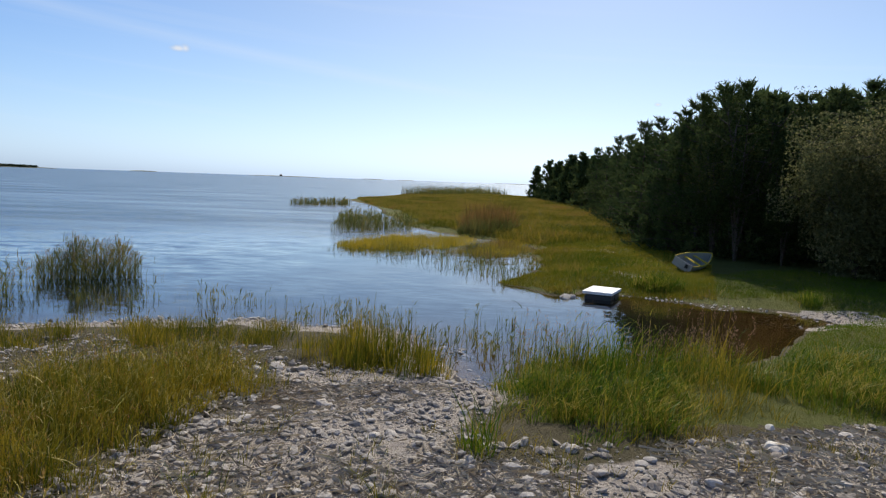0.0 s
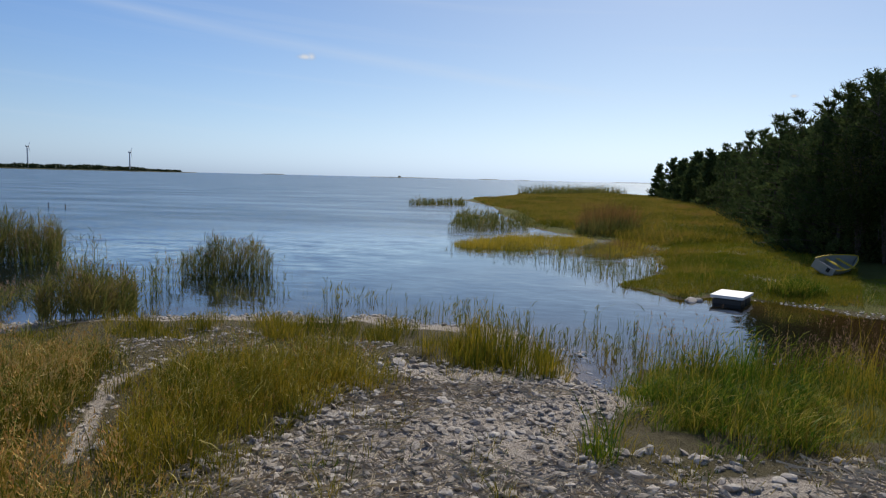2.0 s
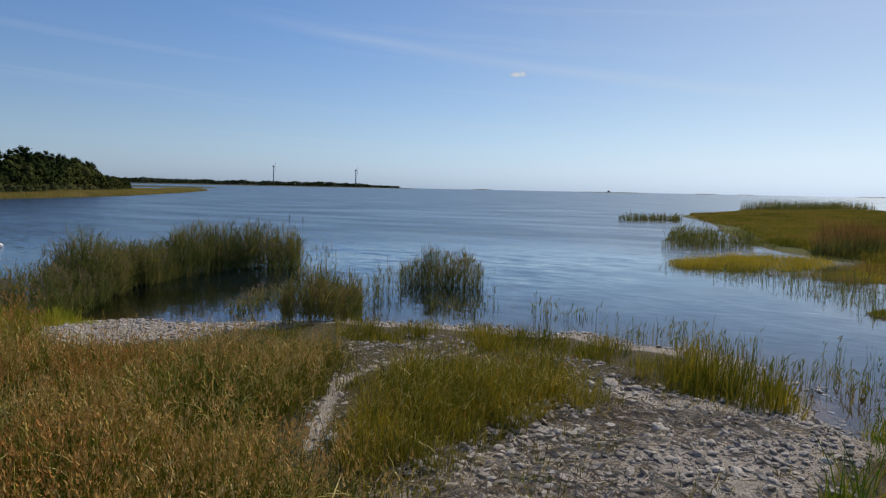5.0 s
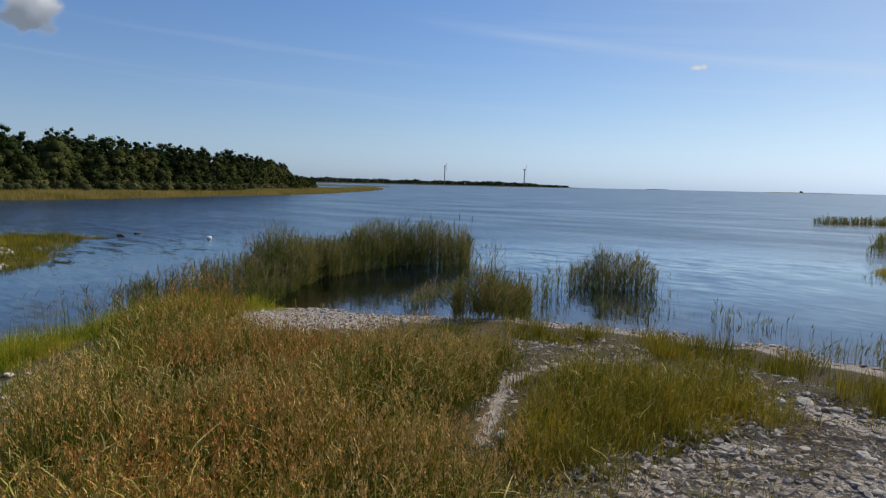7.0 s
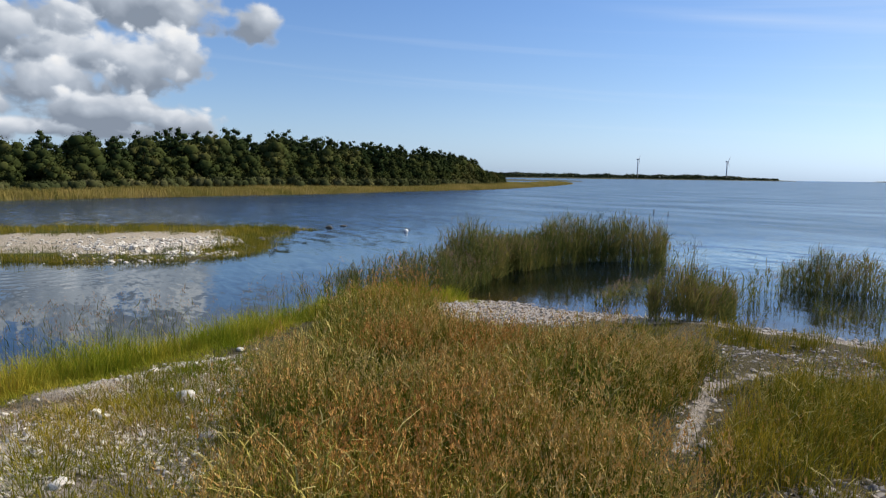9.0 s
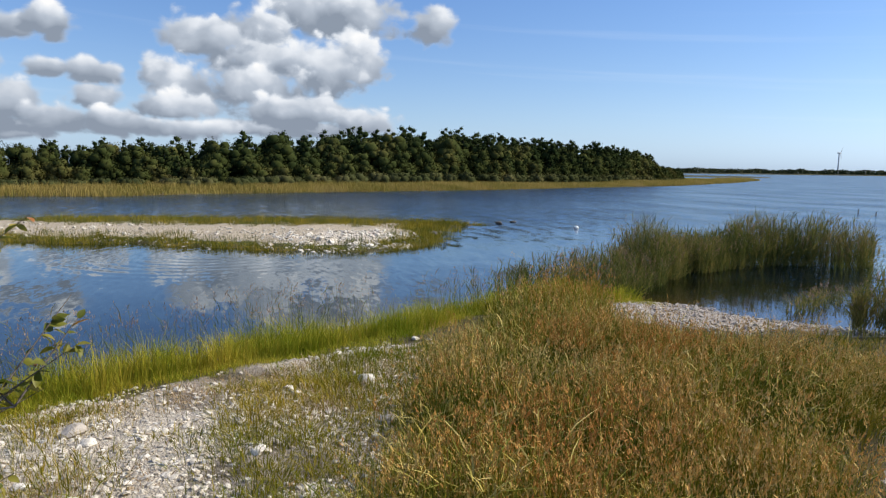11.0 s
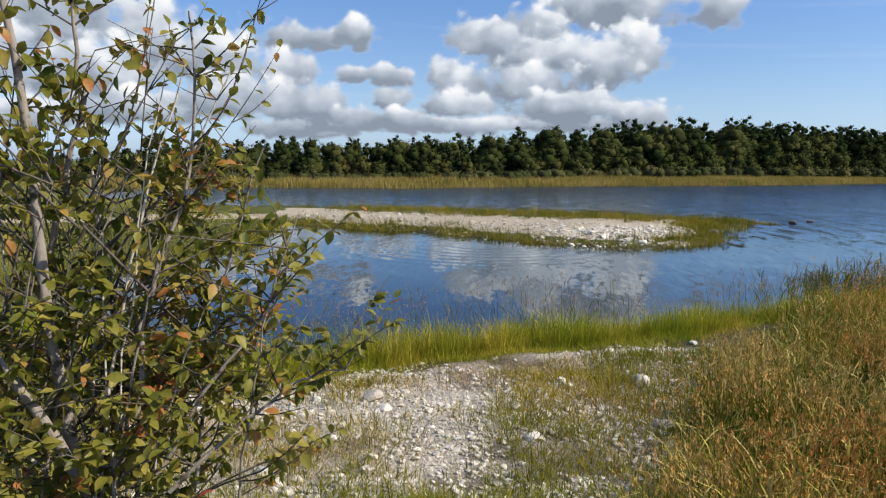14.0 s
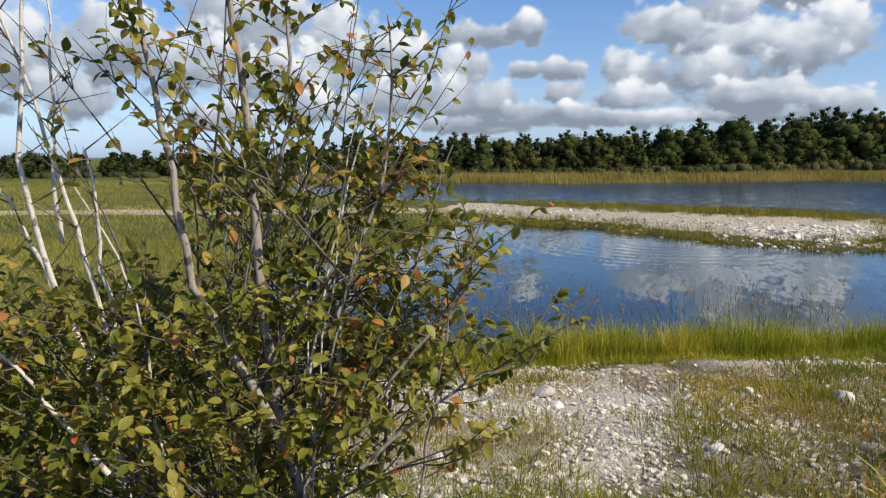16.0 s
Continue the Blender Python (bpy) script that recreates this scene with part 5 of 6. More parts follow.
def far_woods():
    """Rows of trees along the far shore: willow scrub in front, broadleaf trees, then pines that form the skyline."""
    rng = np.random.default_rng(70)
    front = np.array([(-40, -92), (-60, -72), (-72, -56), (-79, -40), (-84, -21), (-88, -2), (-103, 23), (-124, 70), (-152, 112), (-176, 137)])
    seg = np.linalg.norm(np.diff(front, axis=0), axis=1)
    steps = np.concatenate([[0], np.cumsum(seg)])
    made = {"pine_crowns": [], "leafy_crowns": [], "scrub": []}
    wood = []
    skyline = np.array([(51.5, 0.1), (52.8, 0.3), (53.9, 0.6), (54.6, 1.45), (55.6, 1.7), (58.0, 2.2), (60.0, 2.3), (62.1, 2.7), (65.5, 2.95), (68.6, 3.25), (71.0, 3.5), (73.0, 3.35), (76.4, 3.45), (79.0, 3.15), (82.0, 3.0), (86.8, 2.9), (88.9, 2.45),
                        (93.0, 2.2), (97.0, 2.0), (101.0, 1.9), (107.0, 1.75), (113.0, 1.7), (116.0, 1.2), (118.5, 0.7), (122.0, 0.45), (140.0, 0.35)])
    for row, (share, gap) in enumerate(((0.24, 2.2), (0.44, 2.8), (0.64, 3.0), (0.82, 2.8), (0.94, 2.6), (1.0, 2.6), (1.03, 2.6))):
        for s in np.arange(0, steps[-1], gap):
            s = s + rng.uniform(-0.5, 0.5) * gap
            p = np.array([np.interp(s, steps, front[:, 0]), np.interp(s, steps, front[:, 1])])
            p = p * (1 + (row * 3.0 + rng.uniform(-1.5, 1.5)) / np.hypot(*p))
            d, b = np.hypot(*p), np.degrees(np.arctan2(-p[0], p[1]))
            full = 2.6 + d * math.tan(radians(np.interp(b, skyline[:, 0], skyline[:, 1])))
            tall = max(1.0, full * share * rng.uniform(0.80, 1.05))
            foot = np.array([p[0], p[1], 0.4])
            fine = np.clip(d * 0.0021, 0.20, 0.40)
            leafy = row == 1 or (row > 1 and rng.random() < (0.0, 0.0, 0.8, 0.55, 0.25, 0.0, 0.0)[row] * (0.6 if b < 66 else 1.0))
            if row == 0:
                made["scrub"].append(crown(rng, foot, tall, 1.1 + 0.25 * tall, "round", 380, fine * 0.8, 0.0))
            elif leafy:
                made["leafy_crowns"].append(crown(rng, foot, tall, tall * rng.uniform(0.24, 0.34) + 0.6, "round", 1000, fine * 0.9, 0.04))
            else:
                made["pine_crowns"].append(crown(rng, foot, tall, tall * rng.uniform(0.17, 0.23) + 0.6, "pine", 1000, fine * 0.9, 0.05, 0.6))
            if row > 0:
                wood.append(tube(np.array([foot - (0, 0, 0.2), foot + (0, 0, tall * 0.9)]), np.array([0.14, 0.03]), 4))
    top = thing("far_woods", -90, 5, 0.4, "mixed wood of dark pines and olive broadleaf trees", "woods", kind="stuff")
    shift = np.array([-90, 5, 0.4])
    for name, mat in (("pine_crowns", M_FARPINE), ("leafy_crowns", M_LEAFY), ("scrub", M_SCRUB)):
        v, f = joined([(q[0], q[1]) for q in made[name]])
        part(name, soft_mesh(name, v - shift, f, np.concatenate([q[2] for q in made[name]]), mat), None, top)
    v, f = joined(wood)
    part("trunks", mesh_of("trunks", v - shift, f, M_BARK), None, top)


far_woods()


# ---- far coast, islands and wind turbines ----
def low_land(name, label, bearing0, bearing1, dist, tall, wood, seed, category, ragged=0.35):
    """A low strip of land on the horizon with scrub on it."""
    rng = np.random.default_rng(seed)
    n = max(12, int(abs(bearing1 - bearing0) * 6))
    b = np.radians(np.linspace(bearing0, bearing1, n))
    u = np.linspace(0, 1, n)
    rim = np.sin(np.pi * np.clip(u, 0.0, 1)) ** 0.35
    rows = []
    for k, (off, z) in enumerate(((0, -0.4), (dist * 0.01, 0.55), (dist * 0.05, 1.0), (dist * 0.12, -0.4))):
        r = dist + off
        zz = np.where(z > 0, z * tall * rim * (0.8 + 0.4 * lattice(u, 0 * u, 40, seed)), z)
        rows.append(np.stack([-np.sin(b) * r, np.cos(b) * r, zz], 1))
    v = np.concatenate(rows)
    i, j = np.meshgrid(np.arange(3), np.arange(n - 1), indexing="ij")
    i, j = i.ravel(), j.ravel()
    f = np.stack([i * n + j, i * n + j + 1, (i + 1) * n + j + 1, (i + 1) * n + j], 1)
    mid = np.array([-math.sin(b[n // 2]) * dist, math.cos(b[n // 2]) * dist, -0.4])
    top = thing(name, *mid, label, category)
    part("shore", mesh_of(name, v - mid, f, M_FARLAND, sharp=False), None, top)
    if wood:
        m = int(abs(bearing1 - bearing0) * 300)
        bb = rng.uniform(0.04, 0.9, m)
        a = b[0] + (b[-1] - b[0]) * bb
        r = dist * rng.uniform(1.01, 1.05, m)
        crest = wood * (0.45 + 0.35 * lattice(bb, 0 * bb, 30, seed + 1) + 0.35 * lattice(bb, 0 * bb, 140, seed + 2)) * smooth(bb, 0.0, 0.25)
        z = tall * 0.7 + crest * rng.uniform(0, 1, m)
        c = np.stack([-np.sin(a) * r, np.cos(a) * r, z], 1)
        part("scrub", mesh_of(name, *slivers(rng, c - mid, dist * 0.0032, dist * 0.002), M_FARWOOD), None, top)
    return top


low_land("far_coast", "distant low coast with dark scrub woods", 29.6, 62.0, 2400, 5.5, 15.0, 80, "coast")
low_land("far_spit", "bare sandy spit off the far shore", 45.5, 60.0, 520, 1.2, 0, 81, "coast")
for name, b0, b1, d, h, wd in (("island", 10.2, 16.1, 2600, 2.2, 0), ("island", 5.1, 7.0, 2900, 2.4, 0), ("island", 2.6, 4.0, 3200, 2.0, 0), ("island", -7.3, -4.0, 2900, 2.2, 0), ("island", 22.9, 24.8, 3600, 4.0, 0)):
    low_land(name, "low dark islet on the horizon", b0, b1, d, h, wd, int(90 + b0), "island")


def box(bm, sx, sy, sz, at=(0, 0, 0), bevel=0.0):
    made = bmesh.ops.create_cube(bm, size=1.0, matrix=Matrix.Translation(at) @ Matrix.Diagonal((sx, sy, sz, 1)))
    if bevel:
        edges = list({e for v in made["verts"] for e in v.link_edges})
        bmesh.ops.bevel(bm, geom=edges, offset=bevel, segments=2, affect="EDGES", profile=0.5)


def rod(bm, r0, r1, a, b, sides=10):
    a, b = Vector(a), Vector(b)
    m = Matrix.Translation((a + b) / 2) @ (b - a).to_track_quat("Z", "Y").to_matrix().to_4x4()
    bmesh.ops.create_cone(bm, cap_ends=True, segments=sides, radius1=r0, radius2=r1, depth=(b - a).length, matrix=m)


def hut():
    c, d = radians(13.55), 2630
    top = thing("hut", -math.sin(c) * d, math.cos(c) * d, 2.2, "tiny dark hut on the islet", "hut", turn=13.5)
    bm = bmesh.new()
    box(bm, 9, 6, 4, (0, 0, 1.5))
    part("wall", bm, M_BARK, top)
    bm = bmesh.new()
    rod(bm, 6.5, 0.5, (0, 0, 3.5), (0, 0, 6), 4)
    part("roof", bm, M_DARK, top)


hut()


def turbine(bearing, hub):
    c, d = radians(bearing), 2450
    top = thing("wind_turbine", -math.sin(c) * d, math.cos(c) * d, 4.5, "pale wind turbine on the far coast", "wind turbine", "wind turbines", turn=bearing + 65)
    bm = bmesh.new()
    rod(bm, 2.6, 1.5, (0, 0, 0), (0, 0, hub), 12)
    part("tower", bm, M_METAL, top)
    bm = bmesh.new()
    box(bm, 3.4, 7.5, 3.4, (0, 0.8, hub + 1.5), 0.5)
    part("nacelle", bm, M_METAL, top)
    bm = bmesh.new()
    rod(bm, 1.6, 0.3, (0, -2.8, hub + 1.5), (0, -5.5, hub + 1.5), 10)
    nose = part("rotor_hub", bm, M_METAL, top)
    for k in range(3):
        w = radians(120 * k + 35)
        bm = bmesh.new()
        tip = Vector((math.sin(w) * 21, -4.2, hub + 1.5 + math.cos(w) * 21))
        rod(bm, 1.1, 0.15, (0, -4.2, hub + 1.5), tip, 6)
        part("rotor_blade", bm, M_METAL, nose)


turbine(41.15, 63)
turbine(34.5, 56)


# ---- boat, float, buoy and stakes ----
def ground_at(x, y):
    return float(height(np.array([x]), np.array([y]))[0])


def rowing_boat(x, y, turn, tip):
    """A clinker dinghy drawn up on the grass; its bow points along local y."""
    top = thing("rowing_boat", x, y, ground_at(x, y) + 0.02, "white rowing boat with yellow gunwale, drawn up on the grass", "boat")
    top.matrix_basis = top.matrix_basis @ pose(0, 0, 0, 0, 0, turn) @ pose(0, 0, 0.06, 3, tip, 0) @ Matrix.Scale(0.62, 4)
    n, m = 25, 15
    s = np.linspace(0, 1, n)
    half = 0.64 * np.clip(np.sin(np.pi * (0.30 + 0.70 * s)) ** 0.75, 0.02, 1) * np.where(s > 0.97, 0.6, 1)
    rim = 0.50 + 0.16 * (s - 0.3) ** 2 * 2
    keel = 0.02 + 0.22 * np.clip(s - 0.75, 0, 1) ** 2 * 8

    def shell(shrink):
        v = []
        for i in range(n):
            for j in range(m):
                a = math.pi * j / (m - 1)
                cx, sz = math.cos(a), math.sin(a)
                v.append((max(half[i] - shrink, 0.004) * math.copysign(abs(cx) ** 0.7, cx), -1.6 + 3.2 * s[i], rim[i] - (rim[i] - keel[i] - shrink) * sz ** 0.75))
        i, j = np.meshgrid(np.arange(n - 1), np.arange(m - 1), indexing="ij")
        i, j = i.ravel(), j.ravel()
        return np.array(v), np.stack([i * m + j, i * m + j + 1, (i + 1) * m + j + 1, (i + 1) * m + j], 1)

    part("hull", mesh_of("hull", *shell(0.0), M_HULL, sharp=False), None, top)
    part("inner_hull", mesh_of("inner_hull", *shell(0.035), M_INSIDE, sharp=False), None, top)
    for side in (-1, 1):
        path = np.stack([side * half, -1.6 + 3.2 * s, rim], 1)
        part("gunwale", mesh_of("gunwale", *tube(path, np.full(n, 0.032), 8), M_YELLOW, sharp=False), None, top, "yellow gunwale")
    bm = bmesh.new()
    box(bm, 2 * half[0], 0.045, 0.46, (0, -1.58, 0.30), 0.01)
    stern = part("transom", bm, M_HULL, top)
    for yy, w in ((-1.25, 0.98), (-0.35, 1.1), (0.55, 1.05)):
        bm = bmesh.new()
        box(bm, w, 0.24, 0.03, (0, yy, 0.36), 0.006)
        part("thwart", bm, M_YELLOW, top, "yellow painted thwart")
    bm = bmesh.new()
    box(bm, 0.16, 0.05, 0.22, (0.25, -1.63, 0.36), 0.02)
    part("motor_pad", bm, M_DARK, stern, "black motor pad")


rowing_boat(8.5, 22.9, -44, 26)


def float_dock():
    top = thing("floating_dock", 4.38, 18.35, -0.03, "small white-topped floating dock moored by the bank", "dock", turn=-27)
    top.matrix_basis = top.matrix_basis @ Matrix.Scale(0.80, 4)
    for k in range(5):
        bm = bmesh.new()
        box(bm, 1.0, 0.272, 0.04, (0, -0.56 + 0.28 * k, 0.29), 0.006)
        part("plank", bm, M_WHITE, top)
    bm = bmesh.new()
    for a, b, p in ((0.98, 0.04, (0, -0.67, 0.225)), (0.98, 0.04, (0, 0.67, 0.225)), (0.04, 1.3, (-0.47, 0, 0.225)), (0.04, 1.3, (0.47, 0, 0.225))):
        box(bm, a, b, 0.05, (p[0], p[1], 0.243), 0.006)
    part("rim_board", bm, M_WHITE, top)
    for yy in (-0.34, 0.34):
        bm = bmesh.new()
        box(bm, 0.88, 0.6, 0.36, (0, yy, 0.0), 0.04)
        part("float", bm, M_FLOAT, top, "dark grey plastic float")


float_dock()


def buoy():
    c, d = radians(60.05), 36.5
    top = thing("mooring_buoy", -math.sin(c) * d, math.cos(c) * d - ARM, 0.0, "small white mooring buoy floating in the bay", "buoy")
    bm = bmesh.new()
    bmesh.ops.create_uvsphere(bm, u_segments=20, v_segments=12, radius=0.12, matrix=Matrix.Translation((0, 0, 0.06)) @ Matrix.Diagonal((1.1, 1.1, 0.95, 1)))
    for fc in bm.faces:
        fc.smooth = True
    part("ball", bm, M_WHITE, top)
    bm = bmesh.new()
    rod(bm, 0.03, 0.025, (0, 0, 0.16), (0, 0, 0.23), 10)
    part("eye", bm, M_FLOAT, top)


buoy()
for bearing, d, tall in ((40.05, 62, 0.36), (38.97, 60, 0.28)):
    c = radians(bearing)
    ob = thing("stake", -math.sin(c) * d, math.cos(c) * d, -1.0, "thin dark stake standing in the sea", "stake", "stakes in the bay")
    bm = bmesh.new()
    rod(bm, 0.05, 0.035, (0, 0, 0), (0.05, 0, 1.0 + tall), 8)
    part("pole", bm, M_BARK, ob)

# ---- the shrub beside the camera ----
STEMS = [
    ("grey", 0.032, [(-3.22, -2.09, 1.12), (-3.21, -2.12, 1.32), (-3.15, -2.22, 1.81), (-3.12, -2.26, 2.54), (-3.11, -2.27, 3.07), (-3.09, -2.31, 3.56), (-3.07, -2.33, 3.85)]),
    ("grey", 0.022, [(-3.08, -2.13, 1.60), (-3.00, -2.25, 1.98), (-2.85, -2.46, 2.46), (-2.84, -2.47, 2.87), (-2.79, -2.53, 3.24), (-2.77, -2.56, 3.70), (-2.76, -2.57, 3.84)]),
    ("grey", 0.012, [(-3.19, -2.25, 1.79), (-3.22, -2.19, 1.98), (-3.28, -2.10, 2.21), (-3.35, -1.97, 2.37), (-3.41, -1.84, 2.54)]),
    ("grey", 0.014, [(-3.25, -2.34, 2.52), (-3.32, -2.22, 2.94), (-3.35, -2.17, 3.32), (-3.34, -2.19, 3.70), (-3.34, -2.19, 3.91)]),
    ("grey", 0.012, [(-3.25, -1.94, 1.82), (-3.27, -1.91, 2.22), (-3.32, -1.80, 2.61), (-3.37, -1.67, 2.94), (-3.38, -1.64, 3.34), (-3.38, -1.66, 3.64)]),
    ("grey", 0.010, [(-3.19, -1.83, 1.56), (-3.29, -1.62, 1.96), (-3.36, -1.41, 2.24), (-3.41, -1.23, 2.48)]),
    ("grey", 0.010, [(-3.13, -1.74, 1.52), (-3.25, -1.43, 1.82), (-3.32, -1.18, 1.99), (-3.36, -1.00, 2.05)]),
    ("dead", 0.011, [(-3.44, -2.01, 1.56), (-3.43, -2.02, 2.24), (-3.37, -2.13, 2.65), (-3.36, -2.16, 3.08), (-3.34, -2.18, 3.35)]),
    ("dead", 0.020, [(-2.93, -2.91, 1.14), (-2.87, -2.97, 1.84), (-2.75, -3.08, 2.26), (-2.66, -3.16, 2.74), (-2.68, -3.15, 3.19), (-2.71, -3.12, 3.68), (-2.72, -3.10, 3.83)]),
    ("dead", 0.017, [(-2.98, -3.00, 1.62), (-2.89, -3.08, 2.00), (-2.75, -3.22, 2.55), (-2.69, -3.27, 2.79), (-2.60, -3.34, 2.97)]),
    ("dead", 0.017, [(-2.96, -2.88, 1.22), (-2.92, -2.92, 2.00), (-2.88, -2.96, 2.54), (-2.87, -2.96, 2.92), (-2.85, -2.98, 3.02)]),
    ("dead", 0.014, [(-2.94, -2.96, 1.96), (-2.84, -3.07, 2.68), (-2.78, -3.12, 3.05), (-2.71, -3.18, 3.47), (-2.67, -3.21, 3.63), (-2.64, -3.25, 3.77)]),
    ("dead", 0.014, [(-2.64, -2.77, 1.57), (-2.51, -2.90, 1.87), (-2.37, -3.01, 2.21), (-2.28, -3.08, 2.34)]),
    ("dead", 0.011, [(-2.87, -3.18, 2.59), (-2.86, -3.18, 3.00), (-2.88, -3.16, 3.52), (-2.87, -3.18, 3.82)]),
    ("dead", 0.010, [(-2.96, -2.72, 1.31), (-2.91, -2.78, 2.24), (-2.83, -2.86, 2.63), (-2.73, -2.97, 2.89)]),
    ("dead", 0.013, [(-3.41, -2.28, 1.09), (-3.29, -2.46, 1.56), (-3.13, -2.67, 1.96), (-3.15, -2.64, 2.20)]),
]


def bend(points, n=14):
    """A smooth line through points, with small kinks."""
    p = np.asarray(points, float)
    s = np.concatenate([[0], np.cumsum(np.linalg.norm(np.diff(p, axis=0), axis=1))])
    u = np.linspace(0, s[-1], n)
    q = np.stack([np.interp(u, s, p[:, i]) for i in range(3)], 1)
    q[1:-1] = (q[:-2] + 2 * q[1:-1] + q[2:]) / 4
    return q


def leaf_shape(long, wide):
    """An oval leaf, folded along its rib and curling at the tip."""
    rows = ((0.0, 0.04), (0.22, 0.75), (0.5, 1.0), (0.78, 0.62), (1.0, 0.03))
    v = []
    for s, k in rows:
        z = -0.22 * long * s * s
        v += [(-wide / 2 * k, long * s, z + 0.16 * wide * k), (0, long * s, z), (wide / 2 * k, long * s, z + 0.16 * wide * k)]
    f = []
    for r in range(4):
        for c in range(2):
            a = r * 3 + c
            f += [(a, a + 1, a + 4), (a, a + 4, a + 3)]
    return np.array(v), np.array(f)


def leaf_frames(rng, at, out):
    """Turns for leaves that droop outwards."""
    n = len(at)
    y = out + rng.normal(0, 0.55, (n, 3))
    y[:, 2] -= 0.25
    y /= np.linalg.norm(y, axis=1)[:, None]
    up = np.array([0, 0, 1.0]) + rng.normal(0, 0.45, (n, 3))
    x = np.cross(y, up)
    x /= np.linalg.norm(x, axis=1)[:, None]
    return np.stack([x, y, np.cross(x, y)], 2)


def shrub():
    rng = np.random.default_rng(90)
    base = np.array([-3.15, -2.35, 0.0])
    base[2] = ground_at(base[0], base[1])
    top = thing("shrub", *base, "leafy shrub with grey stems, bleached dead branches and some red leaves", "shrub")
    twigs, at, out = [], [], []

    def sprig(start, way, reach, leaves, thick=0.0045):
        u = np.linspace(0, 1, 7)[:, None]
        side = rng.normal(0, 0.14, 3) * reach
        q = start + way * reach * u + side * u ** 2 + np.array([0, 0, 0.10]) * reach * u ** 2
        twigs.append(tube(q - base, thick * (1.1 - 0.8 * u[:, 0]), 5))
        for s in rng.uniform(0.15, 1.0, leaves):
            p = np.array([np.interp(s, u[:, 0], q[:, i]) for i in range(3)])
            at.append(p), out.append(way * 0.6 + rng.normal(0, 0.6, 3))

    shoots = list(STEMS)
    for k in range(16):
        a = rng.uniform(-2.9, 0.9)
        low = base + np.array([rng.normal(-0.1, 0.15), rng.normal(0.15, 0.25), 0.05])
        lean = np.array([math.sin(a) * 0.35, math.cos(a) * 0.95, 0]) * rng.uniform(0.35, 1.0)
        up = rng.uniform(1.3, 2.55)
        shoots.append(("grey" if k % 2 else "dead", rng.uniform(0.006, 0.011), [low, low + lean * 0.25 + np.array([0, 0, up * 0.4]), low + lean * 0.6 + np.array([0, 0, up * 0.75]), low + lean + np.array([0, 0, up])]))
    for kind, thick, points in shoots:
        q = bend(points)
        foot = base + np.array([rng.normal(0, 0.12), rng.normal(0, 0.12), -0.05])
        if q[0, 2] < 1.4:
            q = np.concatenate([[foot], q])
        s = np.linspace(0, 1, len(q))
        q[1:] += rng.normal(0, 0.008, (len(q) - 1, 3))
        part("stem", mesh_of("stem", *tube(q - base, thick * (1.15 - 0.75 * s) * (0.9 if kind == "dead" else 1.0), 9), M_STEM if kind == "grey" else M_DEAD, sharp=False), None, top, "" if kind == "grey" else "bleached dead stem")
        for k in range(20 if kind == "grey" else 12):
            i = rng.integers(2, len(q))
            a = rng.uniform(0, 2 * np.pi)
            way = np.array([math.cos(a), math.sin(a), rng.uniform(0.1, 1.1)])
            way /= np.linalg.norm(way)
            low = q[i, 2] < 2.5
            if kind == "grey":
                sprig(q[i], way, rng.uniform(0.2, 0.55), int(rng.integers(7, 15) if low else rng.integers(7, 14)))
            else:
                sprig(q[i], way, rng.uniform(0.12, 0.4), 0, 0.0035)
    # thin shoots that fan out of the middle, leafy towards their tips
    across = np.array([-0.54, 0.84, 0.0])
    for k in range(26):
        start = base + across * rng.normal(0.15, 0.2) + np.array([rng.normal(0, 0.12), rng.normal(0, 0.08), rng.uniform(0.9, 1.9)])
        side = rng.uniform(-0.75, 0.85)
        tip = start + across * side * 0.9 + np.array([rng.normal(0, 0.15), rng.normal(0, 0.1), rng.uniform(0.7, 1.5) * (1 - 0.35 * abs(side))])
        q = bend([start, start * 0.5 + tip * 0.5 + rng.normal(0, 0.05, 3), tip], 9)
        twigs.append(tube(q - base, np.linspace(0.007, 0.002, 9), 5))
        for j in range(5):
            i = rng.integers(3, 9)
            way = (tip - start) / np.linalg.norm(tip - start) + rng.normal(0, 0.5, 3)
            sprig(q[i], way / np.linalg.norm(way), rng.uniform(0.12, 0.35), int(rng.integers(2, 8)), 0.003)
    # arching shoots towards the pond
    for k in range(26):
        start = base + across * rng.uniform(0.1, 0.6) + np.array([0, 0, rng.uniform(0.6, 1.7)])
        tip = start + across * rng.uniform(0.25, 0.75) + np.array([rng.normal(0, 0.12), 0, rng.uniform(0.05, 0.5)])
        q = bend([start, start * 0.4 + tip * 0.6 + np.array([0, 0, 0.12]), tip], 9)
        twigs.append(tube(q - base, np.linspace(0.006, 0.002, 9), 5))
        for j in range(6):
            i = rng.integers(3, 9)
            way = across * 0.7 + rng.normal(0, 0.5, 3)
            sprig(q[i], way / np.linalg.norm(way), rng.uniform(0.12, 0.32), int(rng.integers(5, 11)), 0.003)
    # a dense skirt of leafy shoots from the foot
    for k in range(400):
        a, r = rng.uniform(0, 2 * np.pi), rng.uniform(0.05, 0.95)
        p = base + np.array([math.cos(a) * r * 0.75 - 0.1, math.sin(a) * r * 1.45 - 0.2, rng.uniform(0.1, 1.15 - 0.3 * r)])
        if k % 5 < 3:
            p = base - across * rng.uniform(0.35, 1.5) + np.array([rng.normal(-0.1, 0.25), rng.normal(0, 0.2), rng.uniform(0.05, 1.25)])
        way = np.array([math.cos(a) * 0.8, math.sin(a) * 0.8, rng.uniform(0.2, 0.9)])
